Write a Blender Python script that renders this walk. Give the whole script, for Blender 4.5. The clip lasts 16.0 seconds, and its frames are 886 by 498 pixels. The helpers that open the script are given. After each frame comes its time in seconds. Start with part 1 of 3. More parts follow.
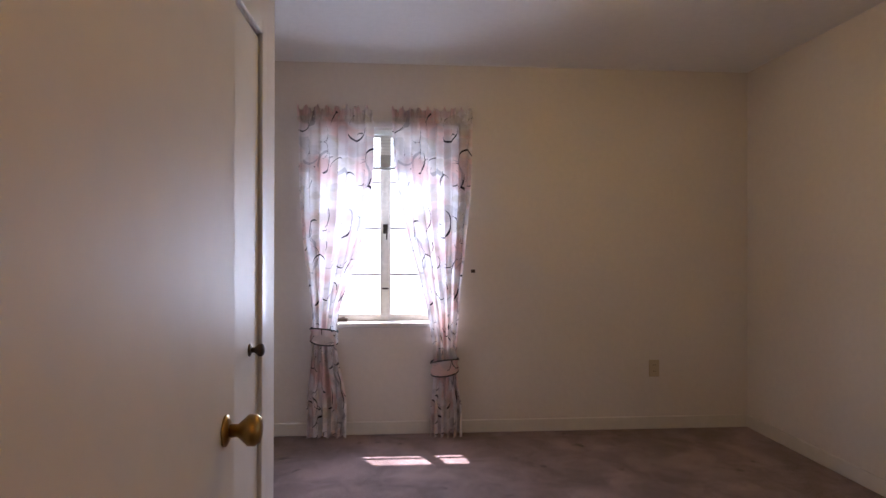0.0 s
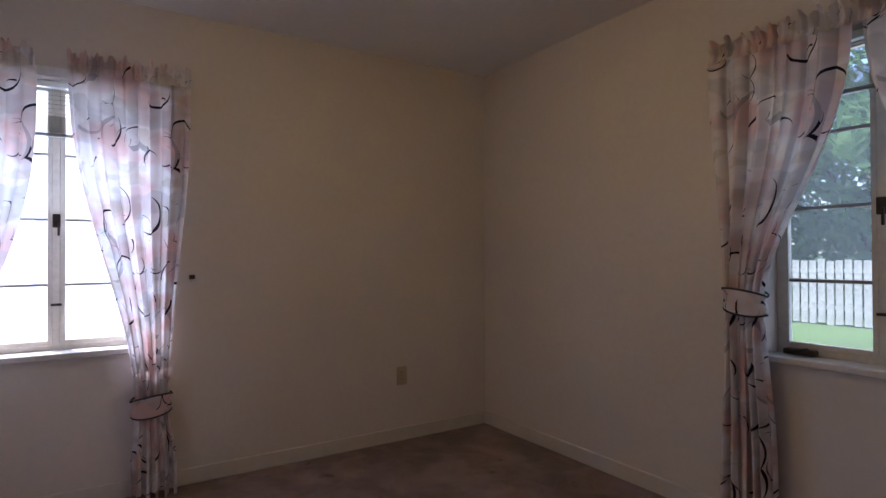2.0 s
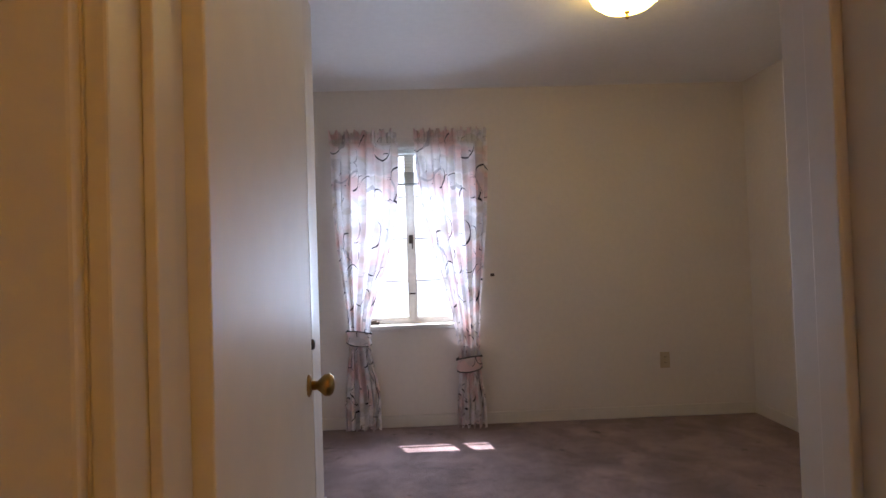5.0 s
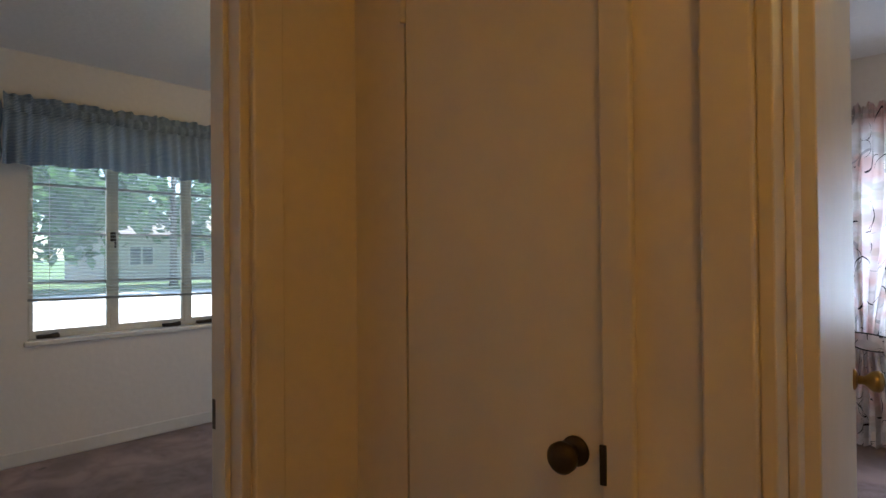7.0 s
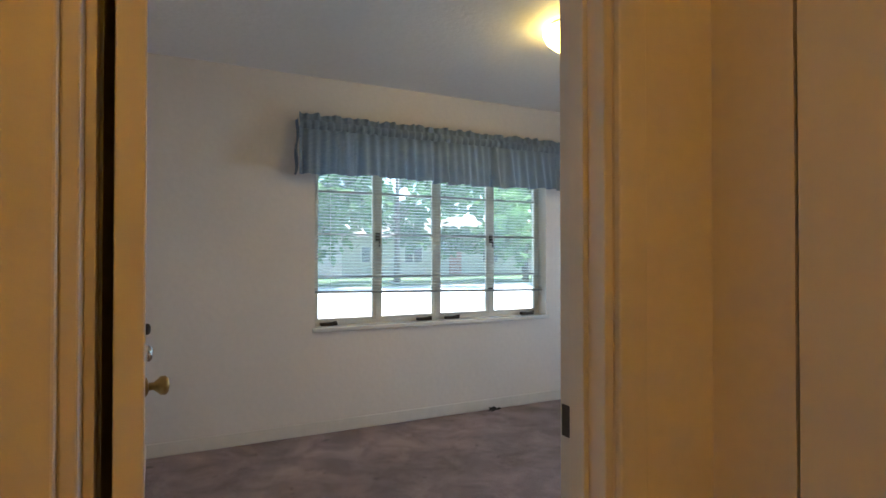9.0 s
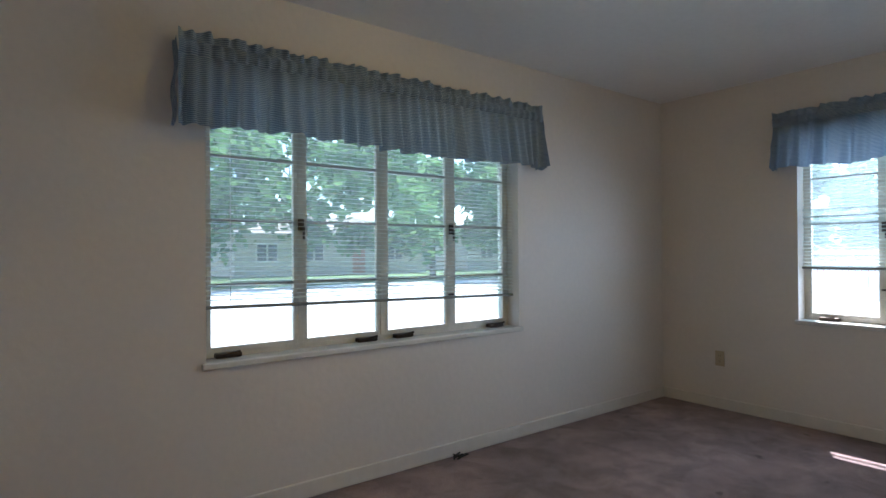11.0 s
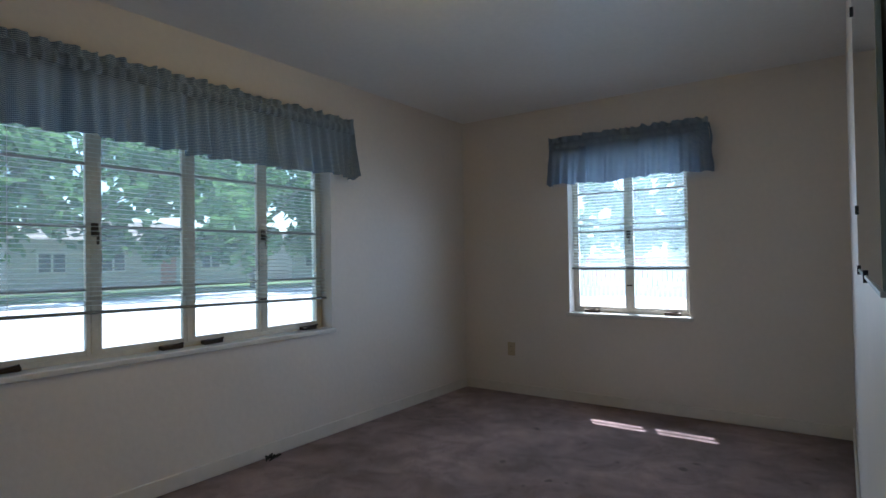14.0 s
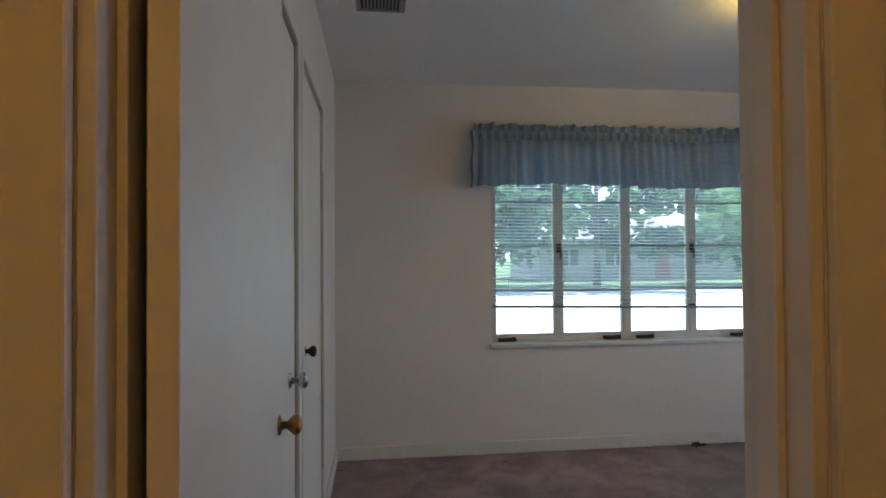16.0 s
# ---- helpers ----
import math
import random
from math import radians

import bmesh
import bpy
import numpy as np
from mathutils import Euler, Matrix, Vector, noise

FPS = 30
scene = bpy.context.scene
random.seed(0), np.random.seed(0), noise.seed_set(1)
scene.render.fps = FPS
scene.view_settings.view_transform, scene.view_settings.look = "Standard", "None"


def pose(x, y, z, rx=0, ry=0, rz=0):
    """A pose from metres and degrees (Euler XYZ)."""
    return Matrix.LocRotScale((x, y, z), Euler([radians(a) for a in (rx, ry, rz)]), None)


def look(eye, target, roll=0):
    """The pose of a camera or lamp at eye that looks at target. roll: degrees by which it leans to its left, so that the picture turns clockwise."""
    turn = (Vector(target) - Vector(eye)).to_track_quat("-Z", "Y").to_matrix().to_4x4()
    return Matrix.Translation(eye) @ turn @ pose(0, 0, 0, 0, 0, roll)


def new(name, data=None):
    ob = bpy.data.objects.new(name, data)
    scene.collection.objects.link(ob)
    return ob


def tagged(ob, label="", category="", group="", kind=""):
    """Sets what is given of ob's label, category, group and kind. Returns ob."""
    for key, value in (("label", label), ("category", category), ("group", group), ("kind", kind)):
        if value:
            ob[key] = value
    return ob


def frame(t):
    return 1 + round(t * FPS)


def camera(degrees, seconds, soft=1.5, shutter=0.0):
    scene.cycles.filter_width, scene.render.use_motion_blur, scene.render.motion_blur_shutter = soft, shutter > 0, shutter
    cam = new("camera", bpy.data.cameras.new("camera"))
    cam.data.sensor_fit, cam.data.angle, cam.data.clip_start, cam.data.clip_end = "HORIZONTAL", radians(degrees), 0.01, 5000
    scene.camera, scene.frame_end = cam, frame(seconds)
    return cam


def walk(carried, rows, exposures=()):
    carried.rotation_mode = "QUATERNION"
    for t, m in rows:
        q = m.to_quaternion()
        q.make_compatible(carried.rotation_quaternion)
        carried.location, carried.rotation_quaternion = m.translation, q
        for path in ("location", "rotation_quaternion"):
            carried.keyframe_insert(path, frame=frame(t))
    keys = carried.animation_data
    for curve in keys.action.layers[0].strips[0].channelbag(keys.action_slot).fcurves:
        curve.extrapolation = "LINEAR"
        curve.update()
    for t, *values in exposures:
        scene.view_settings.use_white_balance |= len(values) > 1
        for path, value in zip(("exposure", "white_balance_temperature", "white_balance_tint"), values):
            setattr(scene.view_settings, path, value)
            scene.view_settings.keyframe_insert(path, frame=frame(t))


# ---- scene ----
cam = camera(76.5, 16.0)
PATH = [
    (0, (-2.367, -3.722, 1.203), (-2.228, -1.737, 1.211), 0.1),
    (0.5, (-2.373, -3.414, 1.188), (-2.168, -1.442, 1.208), -0.2),
    (0.7, (-2.383, -3.299, 1.201), (-2.116, -1.334, 1.209), 0.1),
    (1, (-2.394, -3.166, 1.214), (-1.971, -1.223, 1.223), -0.2),
    (1.5, (-2.348, -3.1, 1.246), (-1.64, -1.23, 1.229), 0.2),
    (2, (-2.391, -3.175, 1.178), (-1.308, -1.494, 1.2), -0.3),
    (2.5, (-2.453, -3.27, 1.167), (-1.16, -1.744, 1.187), -0.4),
    (3, (-2.525, -3.363, 1.175), (-1.205, -1.86, 1.192), -0.5),
    (3.2, (-2.534, -3.412, 1.171), (-1.228, -1.897, 1.191), -0.4),
    (5.5, (-2.35, -4.212, 1.199), (-2.752, -2.254, 1.246), -1.5),
    (6.2, (-2.41, -4.308, 1.208), (-3.312, -2.523, 1.243), -0.3),
    (6.6, (-2.435, -4.355, 1.204), (-3.585, -2.719, 1.252), -0.4),
    (7, (-2.46, -4.41, 1.218), (-3.813, -2.938, 1.237), -0.5),
    (7.6, (-2.48, -4.495, 1.217), (-4.065, -3.275, 1.243), -0.4),
    (8.2, (-2.507, -4.568, 1.218), (-4.243, -3.575, 1.246), -0.1),
    (8.5, (-2.54, -4.584, 1.216), (-4.324, -3.681, 1.241), -0.0),
    (10.8, (-3.814, -4.366, 1.209), (-5.479, -3.258, 1.219), -0.3),
    (11, (-3.893, -4.295, 1.206), (-5.487, -3.087, 1.22), -0.4),
    (11.5, (-4.011, -4.153, 1.199), (-5.396, -2.711, 1.214), -0.5),
    (12, (-3.99, -4.073, 1.2), (-5.129, -2.429, 1.209), -0.6),
    (12.5, (-3.951, -4.08, 1.233), (-4.88, -2.309, 1.222), -0.4),
    (13, (-3.893, -4.144, 1.209), (-4.724, -2.324, 1.212), -0.6),
    (13.5, (-3.762, -4.279, 1.193), (-4.626, -2.483, 1.209), -0.9),
    (14, (-3.665, -4.383, 1.187), (-4.810, -2.77, 1.22), -0.9),
    (14.5, (-3.458, -4.418, 1.22), (-5.004, -3.15, 1.249), -0.7),
    (14.9, (-3.287, -4.405, 1.223), (-5.067, -3.496, 1.263), -0.3),
    (15, (-3.253, -4.388, 1.225), (-5.074, -3.56, 1.261), -0.2),
    (15.4, (-3.094, -4.374, 1.241), (-5.010, -3.824, 1.281), -0.7),
    (15.5, (-3.056, -4.390, 1.25), (-4.985, -3.894, 1.29), -0.6),
    (15.6, (-3.02, -4.388, 1.252), (-4.965, -3.962, 1.291), -0.6),
    (16, (-2.866, -4.383, 1.288), (-4.852, -4.149, 1.322), -0.4),
]
walk(cam, [(t, look(eye, target, roll)) for t, eye, target, roll in PATH], [
    (0, 1.85, 6050, 30), (0.5, 1.75, 5950, 30), (1.0, 1.55, 5750, 30), (1.5, 1.4, 5750, 30), (2.5, 1.35, 5700, 30), (3.2, 1.4, 5700, 30),
    (5.3, 1.9, 5900, 22), (6.0, 1.85, 5950, 20), (6.5, 1.7, 5950, 19), (7.0, 1.8, 5800, 17), (7.5, 2.1, 5750, 16), (8.5, 2.4, 5700, 14),
    (11, 1.85, 5550, 13), (12.5, 1.3, 5300, 13), (13.5, 1.55, 5400, 13), (14, 1.45, 5350, 13), (14.5, 1.35, 5350, 13), (15.5, 1.6, 5450, 14), (16, 1.85, 5500, 14)])

# ---- world, sun, exposure ----
world = bpy.data.worlds.new("sky")
scene.world = world
world.use_nodes = True
_wn = world.node_tree.nodes
_sky = _wn.new("ShaderNodeTexSky")
_sky.sky_type, _sky.sun_disc = "NISHITA", False
SUN_WAY = Vector((0.27, -0.54, -1.0)).normalized()
_sky.sun_elevation = math.asin(-SUN_WAY.z)
_sky.sun_rotation = math.atan2(-SUN_WAY.x, -SUN_WAY.y)
_wn["Background"].inputs["Strength"].default_value = 0.15
world.node_tree.links.new(_sky.outputs[0], _wn["Background"].inputs["Color"])
sun = new("sun", bpy.data.lights.new("sun", "SUN"))
sun.data.energy, sun.data.angle, sun.data.color = 5.0, radians(0.5), (1.0, 0.95, 0.87)
sun.matrix_world = look((0, 0, 20), Vector((0, 0, 20)) + SUN_WAY)


def window_light(name, at, turn, w, h, watts, colour):
    """Skylight that comes in through a window's opening."""
    ob = new(name, bpy.data.lights.new(name, "AREA"))
    ob.data.shape, ob.data.size, ob.data.size_y = "RECTANGLE", w, h
    ob.data.energy, ob.data.color = watts, colour
    ob.matrix_world = pose(*at, 90, 0, turn)
    return ob


DAY = (0.72, 0.87, 1.0)
window_light("daylight_a_north", (-2.49, 0.30, 1.36), 180, 0.80, 1.2, 15, DAY)
window_light("daylight_a_east", (0.30, -2.30, 1.36), 90, 0.70, 1.2, 2.0, DAY)
window_light("daylight_b_north", (-5.04, 0.30, 1.36), 180, 0.88, 1.2, 10, DAY)
window_light("daylight_b_west", (-6.83, -2.65, 1.36), -90, 1.85, 1.2, 3.2, DAY)


# ---- materials ----
def material(name, colour, rough=0.6, metal=0.0, grain=0.0, grain_scale=60.0, blotch=0.0, blotch_scale=1.5, bump=0.0, bump_scale=90.0, spec=0.5, coords="Object"):
    """A paint, stone, metal or wood with variation at two scales and fine relief."""
    m = bpy.data.materials.new(name)
    m.use_nodes = True
    nt = m.node_tree
    b = nt.nodes["Principled BSDF"]
    b.inputs["Roughness"].default_value, b.inputs["Metallic"].default_value = rough, metal
    b.inputs["Specular IOR Level"].default_value = spec
    tc = nt.nodes.new("ShaderNodeTexCoord")
    if grain or blotch:
        n1 = nt.nodes.new("ShaderNodeTexNoise")
        n1.inputs["Scale"].default_value, n1.inputs["Detail"].default_value = grain_scale, 3
        n2 = nt.nodes.new("ShaderNodeTexNoise")
        n2.inputs["Scale"].default_value, n2.inputs["Detail"].default_value = blotch_scale, 4
        nt.links.new(tc.outputs[coords], n1.inputs["Vector"])
        nt.links.new(tc.outputs[coords], n2.inputs["Vector"])
        v = None
        for n, amount in ((n1, grain), (n2, blotch)):
            mr = nt.nodes.new("ShaderNodeMapRange")
            mr.inputs["From Min"].default_value, mr.inputs["From Max"].default_value = 0.3, 0.7
            mr.inputs["To Min"].default_value, mr.inputs["To Max"].default_value = 1 - amount, 1 + amount
            nt.links.new(n.outputs["Fac"], mr.inputs["Value"])
            if v is None:
                v = mr.outputs[0]
            else:
                mul = nt.nodes.new("ShaderNodeMath")
                mul.operation = "MULTIPLY"
                nt.links.new(v, mul.inputs[0])
                nt.links.new(mr.outputs[0], mul.inputs[1])
                v = mul.outputs[0]
        sc = nt.nodes.new("ShaderNodeVectorMath")
        sc.operation = "SCALE"
        sc.inputs[0].default_value = colour
        nt.links.new(v, sc.inputs["Scale"])
        nt.links.new(sc.outputs[0], b.inputs["Base Color"])
    else:
        b.inputs["Base Color"].default_value = (*colour, 1)
    if bump:
        n3 = nt.nodes.new("ShaderNodeTexNoise")
        n3.inputs["Scale"].default_value, n3.inputs["Detail"].default_value = bump_scale, 4
        nt.links.new(tc.outputs[coords], n3.inputs["Vector"])
        bp = nt.nodes.new("ShaderNodeBump")
        bp.inputs["Strength"].default_value, bp.inputs["Distance"].default_value = bump, 0.01
        nt.links.new(n3.outputs["Fac"], bp.inputs["Height"])
        nt.links.new(bp.outputs[0], b.inputs["Normal"])
    return m


def cloth(name, through_light, build):
    """Thin woven cloth: diffuse with some light let through; build(nt, uv) gives the colour socket."""
    m = bpy.data.materials.new(name)
    m.use_nodes = True
    nt = m.node_tree
    nt.nodes.clear()
    out = nt.nodes.new("ShaderNodeOutputMaterial")
    uv = nt.nodes.new("ShaderNodeUVMap")
    col = build(nt, uv.outputs[0])
    d, tr, mix = nt.nodes.new("ShaderNodeBsdfDiffuse"), nt.nodes.new("ShaderNodeBsdfTranslucent"), nt.nodes.new("ShaderNodeMixShader")
    mix.inputs[0].default_value = through_light
    nt.links.new(col, d.inputs["Color"])
    nt.links.new(col, tr.inputs["Color"])
    nt.links.new(d.outputs[0], mix.inputs[1])
    nt.links.new(tr.outputs[0], mix.inputs[2])
    nt.links.new(mix.outputs[0], out.inputs[0])
    return m


def math_node(nt, op, a, b=None, c=None):
    n = nt.nodes.new("ShaderNodeMath")
    n.operation = op
    for k, v in enumerate((a, b, c)):
        if v is None:
            continue
        if isinstance(v, (int, float)):
            n.inputs[k].default_value = v
        else:
            nt.links.new(v, n.inputs[k])
    return n.outputs[0]


def mix_colour(nt, fac, a, b):
    n = nt.nodes.new("ShaderNodeMix")
    n.data_type = "RGBA"
    if isinstance(fac, (int, float)):
        n.inputs[0].default_value = fac
    else:
        nt.links.new(fac, n.inputs[0])
    for k, v in ((6, a), (7, b)):
        if isinstance(v, tuple):
            n.inputs[k].default_value = (*v, 1)
        else:
            nt.links.new(v, n.inputs[k])
    return n.outputs[2]


def floral(nt, uv):
    """White cotton with pink and grey brush washes and thin black arcs."""
    def wash(scale, lo, hi, shift):
        mp = nt.nodes.new("ShaderNodeMapping")
        mp.inputs["Location"].default_value = (shift, shift * 0.7, 0)
        mp.inputs["Scale"].default_value = (1.0, 1.6, 1)
        nt.links.new(uv, mp.inputs[0])
        n = nt.nodes.new("ShaderNodeTexNoise")
        n.inputs["Scale"].default_value, n.inputs["Detail"].default_value = scale, 2
        nt.links.new(mp.outputs[0], n.inputs["Vector"])
        r = nt.nodes.new("ShaderNodeMapRange")
        r.inputs["From Min"].default_value, r.inputs["From Max"].default_value = lo, hi
        nt.links.new(n.outputs["Fac"], r.inputs["Value"])
        return r.outputs[0]

    def arcs(scale, radius, width, shift, keep):
        mp = nt.nodes.new("ShaderNodeMapping")
        mp.inputs["Location"].default_value = (shift, -shift, 0)
        mp.inputs["Scale"].default_value = (scale * 1.35, scale, 1)
        nt.links.new(uv, mp.inputs[0])
        v = nt.nodes.new("ShaderNodeTexVoronoi")
        v.voronoi_dimensions = "2D"
        v.inputs["Scale"].default_value = 1.0
        nt.links.new(mp.outputs[0], v.inputs["Vector"])
        near = math_node(nt, "ABSOLUTE", math_node(nt, "SUBTRACT", v.outputs["Distance"], radius))
        sub = nt.nodes.new("ShaderNodeVectorMath")
        sub.operation = "SUBTRACT"
        nt.links.new(mp.outputs[0], sub.inputs[0])
        nt.links.new(v.outputs["Position"], sub.inputs[1])
        sep = nt.nodes.new("ShaderNodeSeparateXYZ")
        nt.links.new(sub.outputs[0], sep.inputs[0])
        rnd = nt.nodes.new("ShaderNodeSeparateColor")
        nt.links.new(v.outputs["Color"], rnd.inputs[0])
        side = math_node(nt, "ADD", math_node(nt, "MULTIPLY", sep.outputs[0], math_node(nt, "SUBTRACT", rnd.outputs[0], 0.35)), math_node(nt, "MULTIPLY", sep.outputs[1], math_node(nt, "SUBTRACT", rnd.outputs[1], 0.5)))
        thick = math_node(nt, "MULTIPLY_ADD", side, width * 6, width * 0.25)
        line = math_node(nt, "LESS_THAN", near, thick)
        return math_node(nt, "MULTIPLY", line, math_node(nt, "GREATER_THAN", rnd.outputs[2], 1 - keep))

    c = mix_colour(nt, math_node(nt, "MULTIPLY", wash(3.4, 0.46, 0.60, 1.3), 0.8), (0.84, 0.80, 0.80), (0.71, 0.46, 0.43))
    c = mix_colour(nt, math_node(nt, "MULTIPLY", wash(4.2, 0.52, 0.56, 7.1), 0.42), c, (0.46, 0.45, 0.46))
    c = mix_colour(nt, math_node(nt, "MULTIPLY", wash(5.0, 0.58, 0.62, 3.7), 0.45), c, (0.55, 0.49, 0.40))
    c = mix_colour(nt, math_node(nt, "MULTIPLY", arcs(4.2, 0.50, 0.035, 2.6, 0.5), 0.55), c, (0.22, 0.21, 0.23))
    c = mix_colour(nt, arcs(4.6, 0.45, 0.020, 0.2, 0.8), c, (0.022, 0.016, 0.022))
    c = mix_colour(nt, arcs(7.5, 0.40, 0.020, 4.4, 0.4), c, (0.025, 0.018, 0.022))
    return c


def gingham(nt, uv):
    """Blue and white woven check of about 8 mm, the weft stripe stronger than the warp."""
    sep = nt.nodes.new("ShaderNodeSeparateXYZ")
    nt.links.new(uv, sep.inputs[0])
    sx = math_node(nt, "GREATER_THAN", math_node(nt, "FRACT", math_node(nt, "MULTIPLY", sep.outputs[0], 120)), 0.5)
    sy = math_node(nt, "GREATER_THAN", math_node(nt, "FRACT", math_node(nt, "MULTIPLY", sep.outputs[1], 120)), 0.5)
    f = math_node(nt, "ADD", math_node(nt, "MULTIPLY", sx, 0.35), math_node(nt, "MULTIPLY", sy, 0.65))
    return mix_colour(nt, f, (0.47, 0.54, 0.61), (0.045, 0.095, 0.18))


def glass_material():
    m = bpy.data.materials.new("window_glass")
    m.use_nodes = True
    nt = m.node_tree
    nt.nodes.clear()
    out = nt.nodes.new("ShaderNodeOutputMaterial")
    t, g, mix, fr = (nt.nodes.new(k) for k in ("ShaderNodeBsdfTransparent", "ShaderNodeBsdfGlossy", "ShaderNodeMixShader", "ShaderNodeFresnel"))
    t.inputs[0].default_value = (0.90, 0.95, 0.94, 1)
    g.inputs["Roughness"].default_value = 0.02
    fr.inputs[0].default_value = 1.45
    nt.links.new(fr.outputs[0], mix.inputs[0])
    nt.links.new(t.outputs[0], mix.inputs[1])
    nt.links.new(g.outputs[0], mix.inputs[2])
    # Translucent white mixed into the panes imitates pale glare over the outdoor view.
    veil, veil_mix = nt.nodes.new("ShaderNodeBsdfTranslucent"), nt.nodes.new("ShaderNodeMixShader")
    veil.inputs[0].default_value = (0.8, 0.85, 0.85, 1)
    veil_mix.inputs[0].default_value = 0.055
    nt.links.new(mix.outputs[0], veil_mix.inputs[1])
    nt.links.new(veil.outputs[0], veil_mix.inputs[2])
    nt.links.new(veil_mix.outputs[0], out.inputs[0])
    return m


def lamp_glass(name, colour, strength):
    m = bpy.data.materials.new(name)
    m.use_nodes = True
    b = m.node_tree.nodes["Principled BSDF"]
    b.inputs["Base Color"].default_value = (0.8, 0.75, 0.6, 1)
    b.inputs["Emission Color"].default_value = (*colour, 1)
    b.inputs["Emission Strength"].default_value = strength
    return m


def carpet_material():
    """Cut pile: fine fibre grain, brushed patches with broken edges, and worn greyish drifts."""
    m = material("carpet", (0.315, 0.225, 0.222), 0.95, grain=0.22, grain_scale=150, blotch=0.30, blotch_scale=1.7, bump=0.9, bump_scale=420, spec=0.1)
    nt = m.node_tree
    b = nt.nodes["Principled BSDF"]
    b.inputs["Sheen Weight"].default_value = 0.2
    b.inputs["Sheen Roughness"].default_value = 0.5
    plain = b.inputs["Base Color"].links[0].from_socket
    tc = nt.nodes.new("ShaderNodeTexCoord")
    n = nt.nodes.new("ShaderNodeTexNoise")
    n.inputs["Scale"].default_value, n.inputs["Detail"].default_value = 4.2, 8
    n.inputs["Roughness"].default_value, n.inputs["Distortion"].default_value = 0.66, 0.45
    nt.links.new(tc.outputs["Object"], n.inputs["Vector"])
    r = nt.nodes.new("ShaderNodeMapRange")
    r.inputs["From Min"].default_value, r.inputs["From Max"].default_value = 0.40, 0.60
    r.inputs["To Min"].default_value, r.inputs["To Max"].default_value = 0.76, 1.2
    nt.links.new(n.outputs["Fac"], r.inputs["Value"])
    spots = nt.nodes.new("ShaderNodeTexNoise")
    spots.inputs["Scale"].default_value, spots.inputs["Detail"].default_value = 9.0, 2
    nt.links.new(tc.outputs["Object"], spots.inputs["Vector"])
    dark = nt.nodes.new("ShaderNodeMapRange")
    dark.inputs["From Min"].default_value, dark.inputs["From Max"].default_value = 0.68, 0.74
    dark.inputs["To Min"].default_value, dark.inputs["To Max"].default_value = 1.0, 0.5
    nt.links.new(spots.outputs["Fac"], dark.inputs["Value"])
    sc = nt.nodes.new("ShaderNodeVectorMath")
    sc.operation = "SCALE"
    nt.links.new(plain, sc.inputs[0])
    f = math_node(nt, "MULTIPLY", r.outputs[0], dark.outputs[0])
    nt.links.new(f, sc.inputs["Scale"])
    nt.links.new(sc.outputs[0], b.inputs["Base Color"])
    return m


M_WALL = material("wall_paint", (0.69, 0.635, 0.582), 0.55, grain=0.02, grain_scale=30, blotch=0.04, blotch_scale=1.1, bump=0.14, bump_scale=26, spec=0.3)
M_CEIL = material("ceiling_paint", (0.80, 0.79, 0.775), 0.5, grain=0.02, grain_scale=25, blotch=0.04, blotch_scale=0.9, bump=0.18, bump_scale=38, spec=0.35)
M_TRIM = material("trim_paint", (0.66, 0.615, 0.56), 0.42, grain=0.03, grain_scale=18, blotch=0.04, blotch_scale=3, bump=0.05, bump_scale=40)
M_DOOR = material("door_paint", (0.69, 0.645, 0.59), 0.48, grain=0.02, grain_scale=14, blotch=0.04, blotch_scale=2, bump=0.06, bump_scale=24, spec=0.3)
M_CARPET = carpet_material()
M_STEEL = material("window_steel_paint", (0.62, 0.58, 0.50), 0.45, grain=0.06, grain_scale=40, blotch=0.08, blotch_scale=6, bump=0.1, bump_scale=80)
M_MUNTIN = material("muntin_steel", (0.30, 0.29, 0.27), 0.5, grain=0.08, grain_scale=50)
M_SILL = material("sill_stone", (0.66, 0.64, 0.60), 0.16, grain=0.05, grain_scale=50, blotch=0.08, blotch_scale=5)
M_BRONZE = material("dark_bronze", (0.06, 0.045, 0.035), 0.4, 0.8, grain=0.2, grain_scale=60)
M_BRASS = material("worn_brass", (0.36, 0.23, 0.075), 0.34, 1.0, grain=0.15, grain_scale=50, blotch=0.2, blotch_scale=20)
M_CHROME = material("worn_chrome", (0.55, 0.55, 0.55), 0.2, 1.0, grain=0.1, grain_scale=60)
M_SLAT = material("blind_slat", (0.72, 0.74, 0.70), 0.4, grain=0.03, grain_scale=30)
# White slats of the drawn-up blinds, their shade put into a browner colour.
M_SLAT_SHADED = material("shaded_blind_slat", (0.46, 0.40, 0.33), 0.45, grain=0.04, grain_scale=30)
M_RAIL = material("blind_rail", (0.22, 0.22, 0.20), 0.4, grain=0.05, grain_scale=30)
M_CORD = material("cord", (0.65, 0.64, 0.6), 0.8)
M_PLATE = material("outlet_plastic", (0.48, 0.39, 0.26), 0.4, grain=0.02)
M_DARK = material("dark_slot", (0.02, 0.02, 0.02), 0.7)
M_FLORAL = cloth("floral_cotton", 0.20, floral)
M_GINGHAM = cloth("gingham_cotton", 0.24, gingham)
M_GLASS = glass_material()
M_MIRROR = material("mirror_silver", (0.50, 0.60, 0.585), 0.02, 1.0)
M_EDGE = material("mirror_edge", (0.25, 0.32, 0.31), 0.15, 0.3)
M_VENT = material("vent_metal", (0.35, 0.34, 0.32), 0.5, 0.4, grain=0.05)
M_LAMP = lamp_glass("lamp_glass", (1.0, 0.66, 0.13), 4.6)
M_HALL_LAMP = lamp_glass("hall_lamp_glass", (1.0, 0.49, 0.05), 7.0)
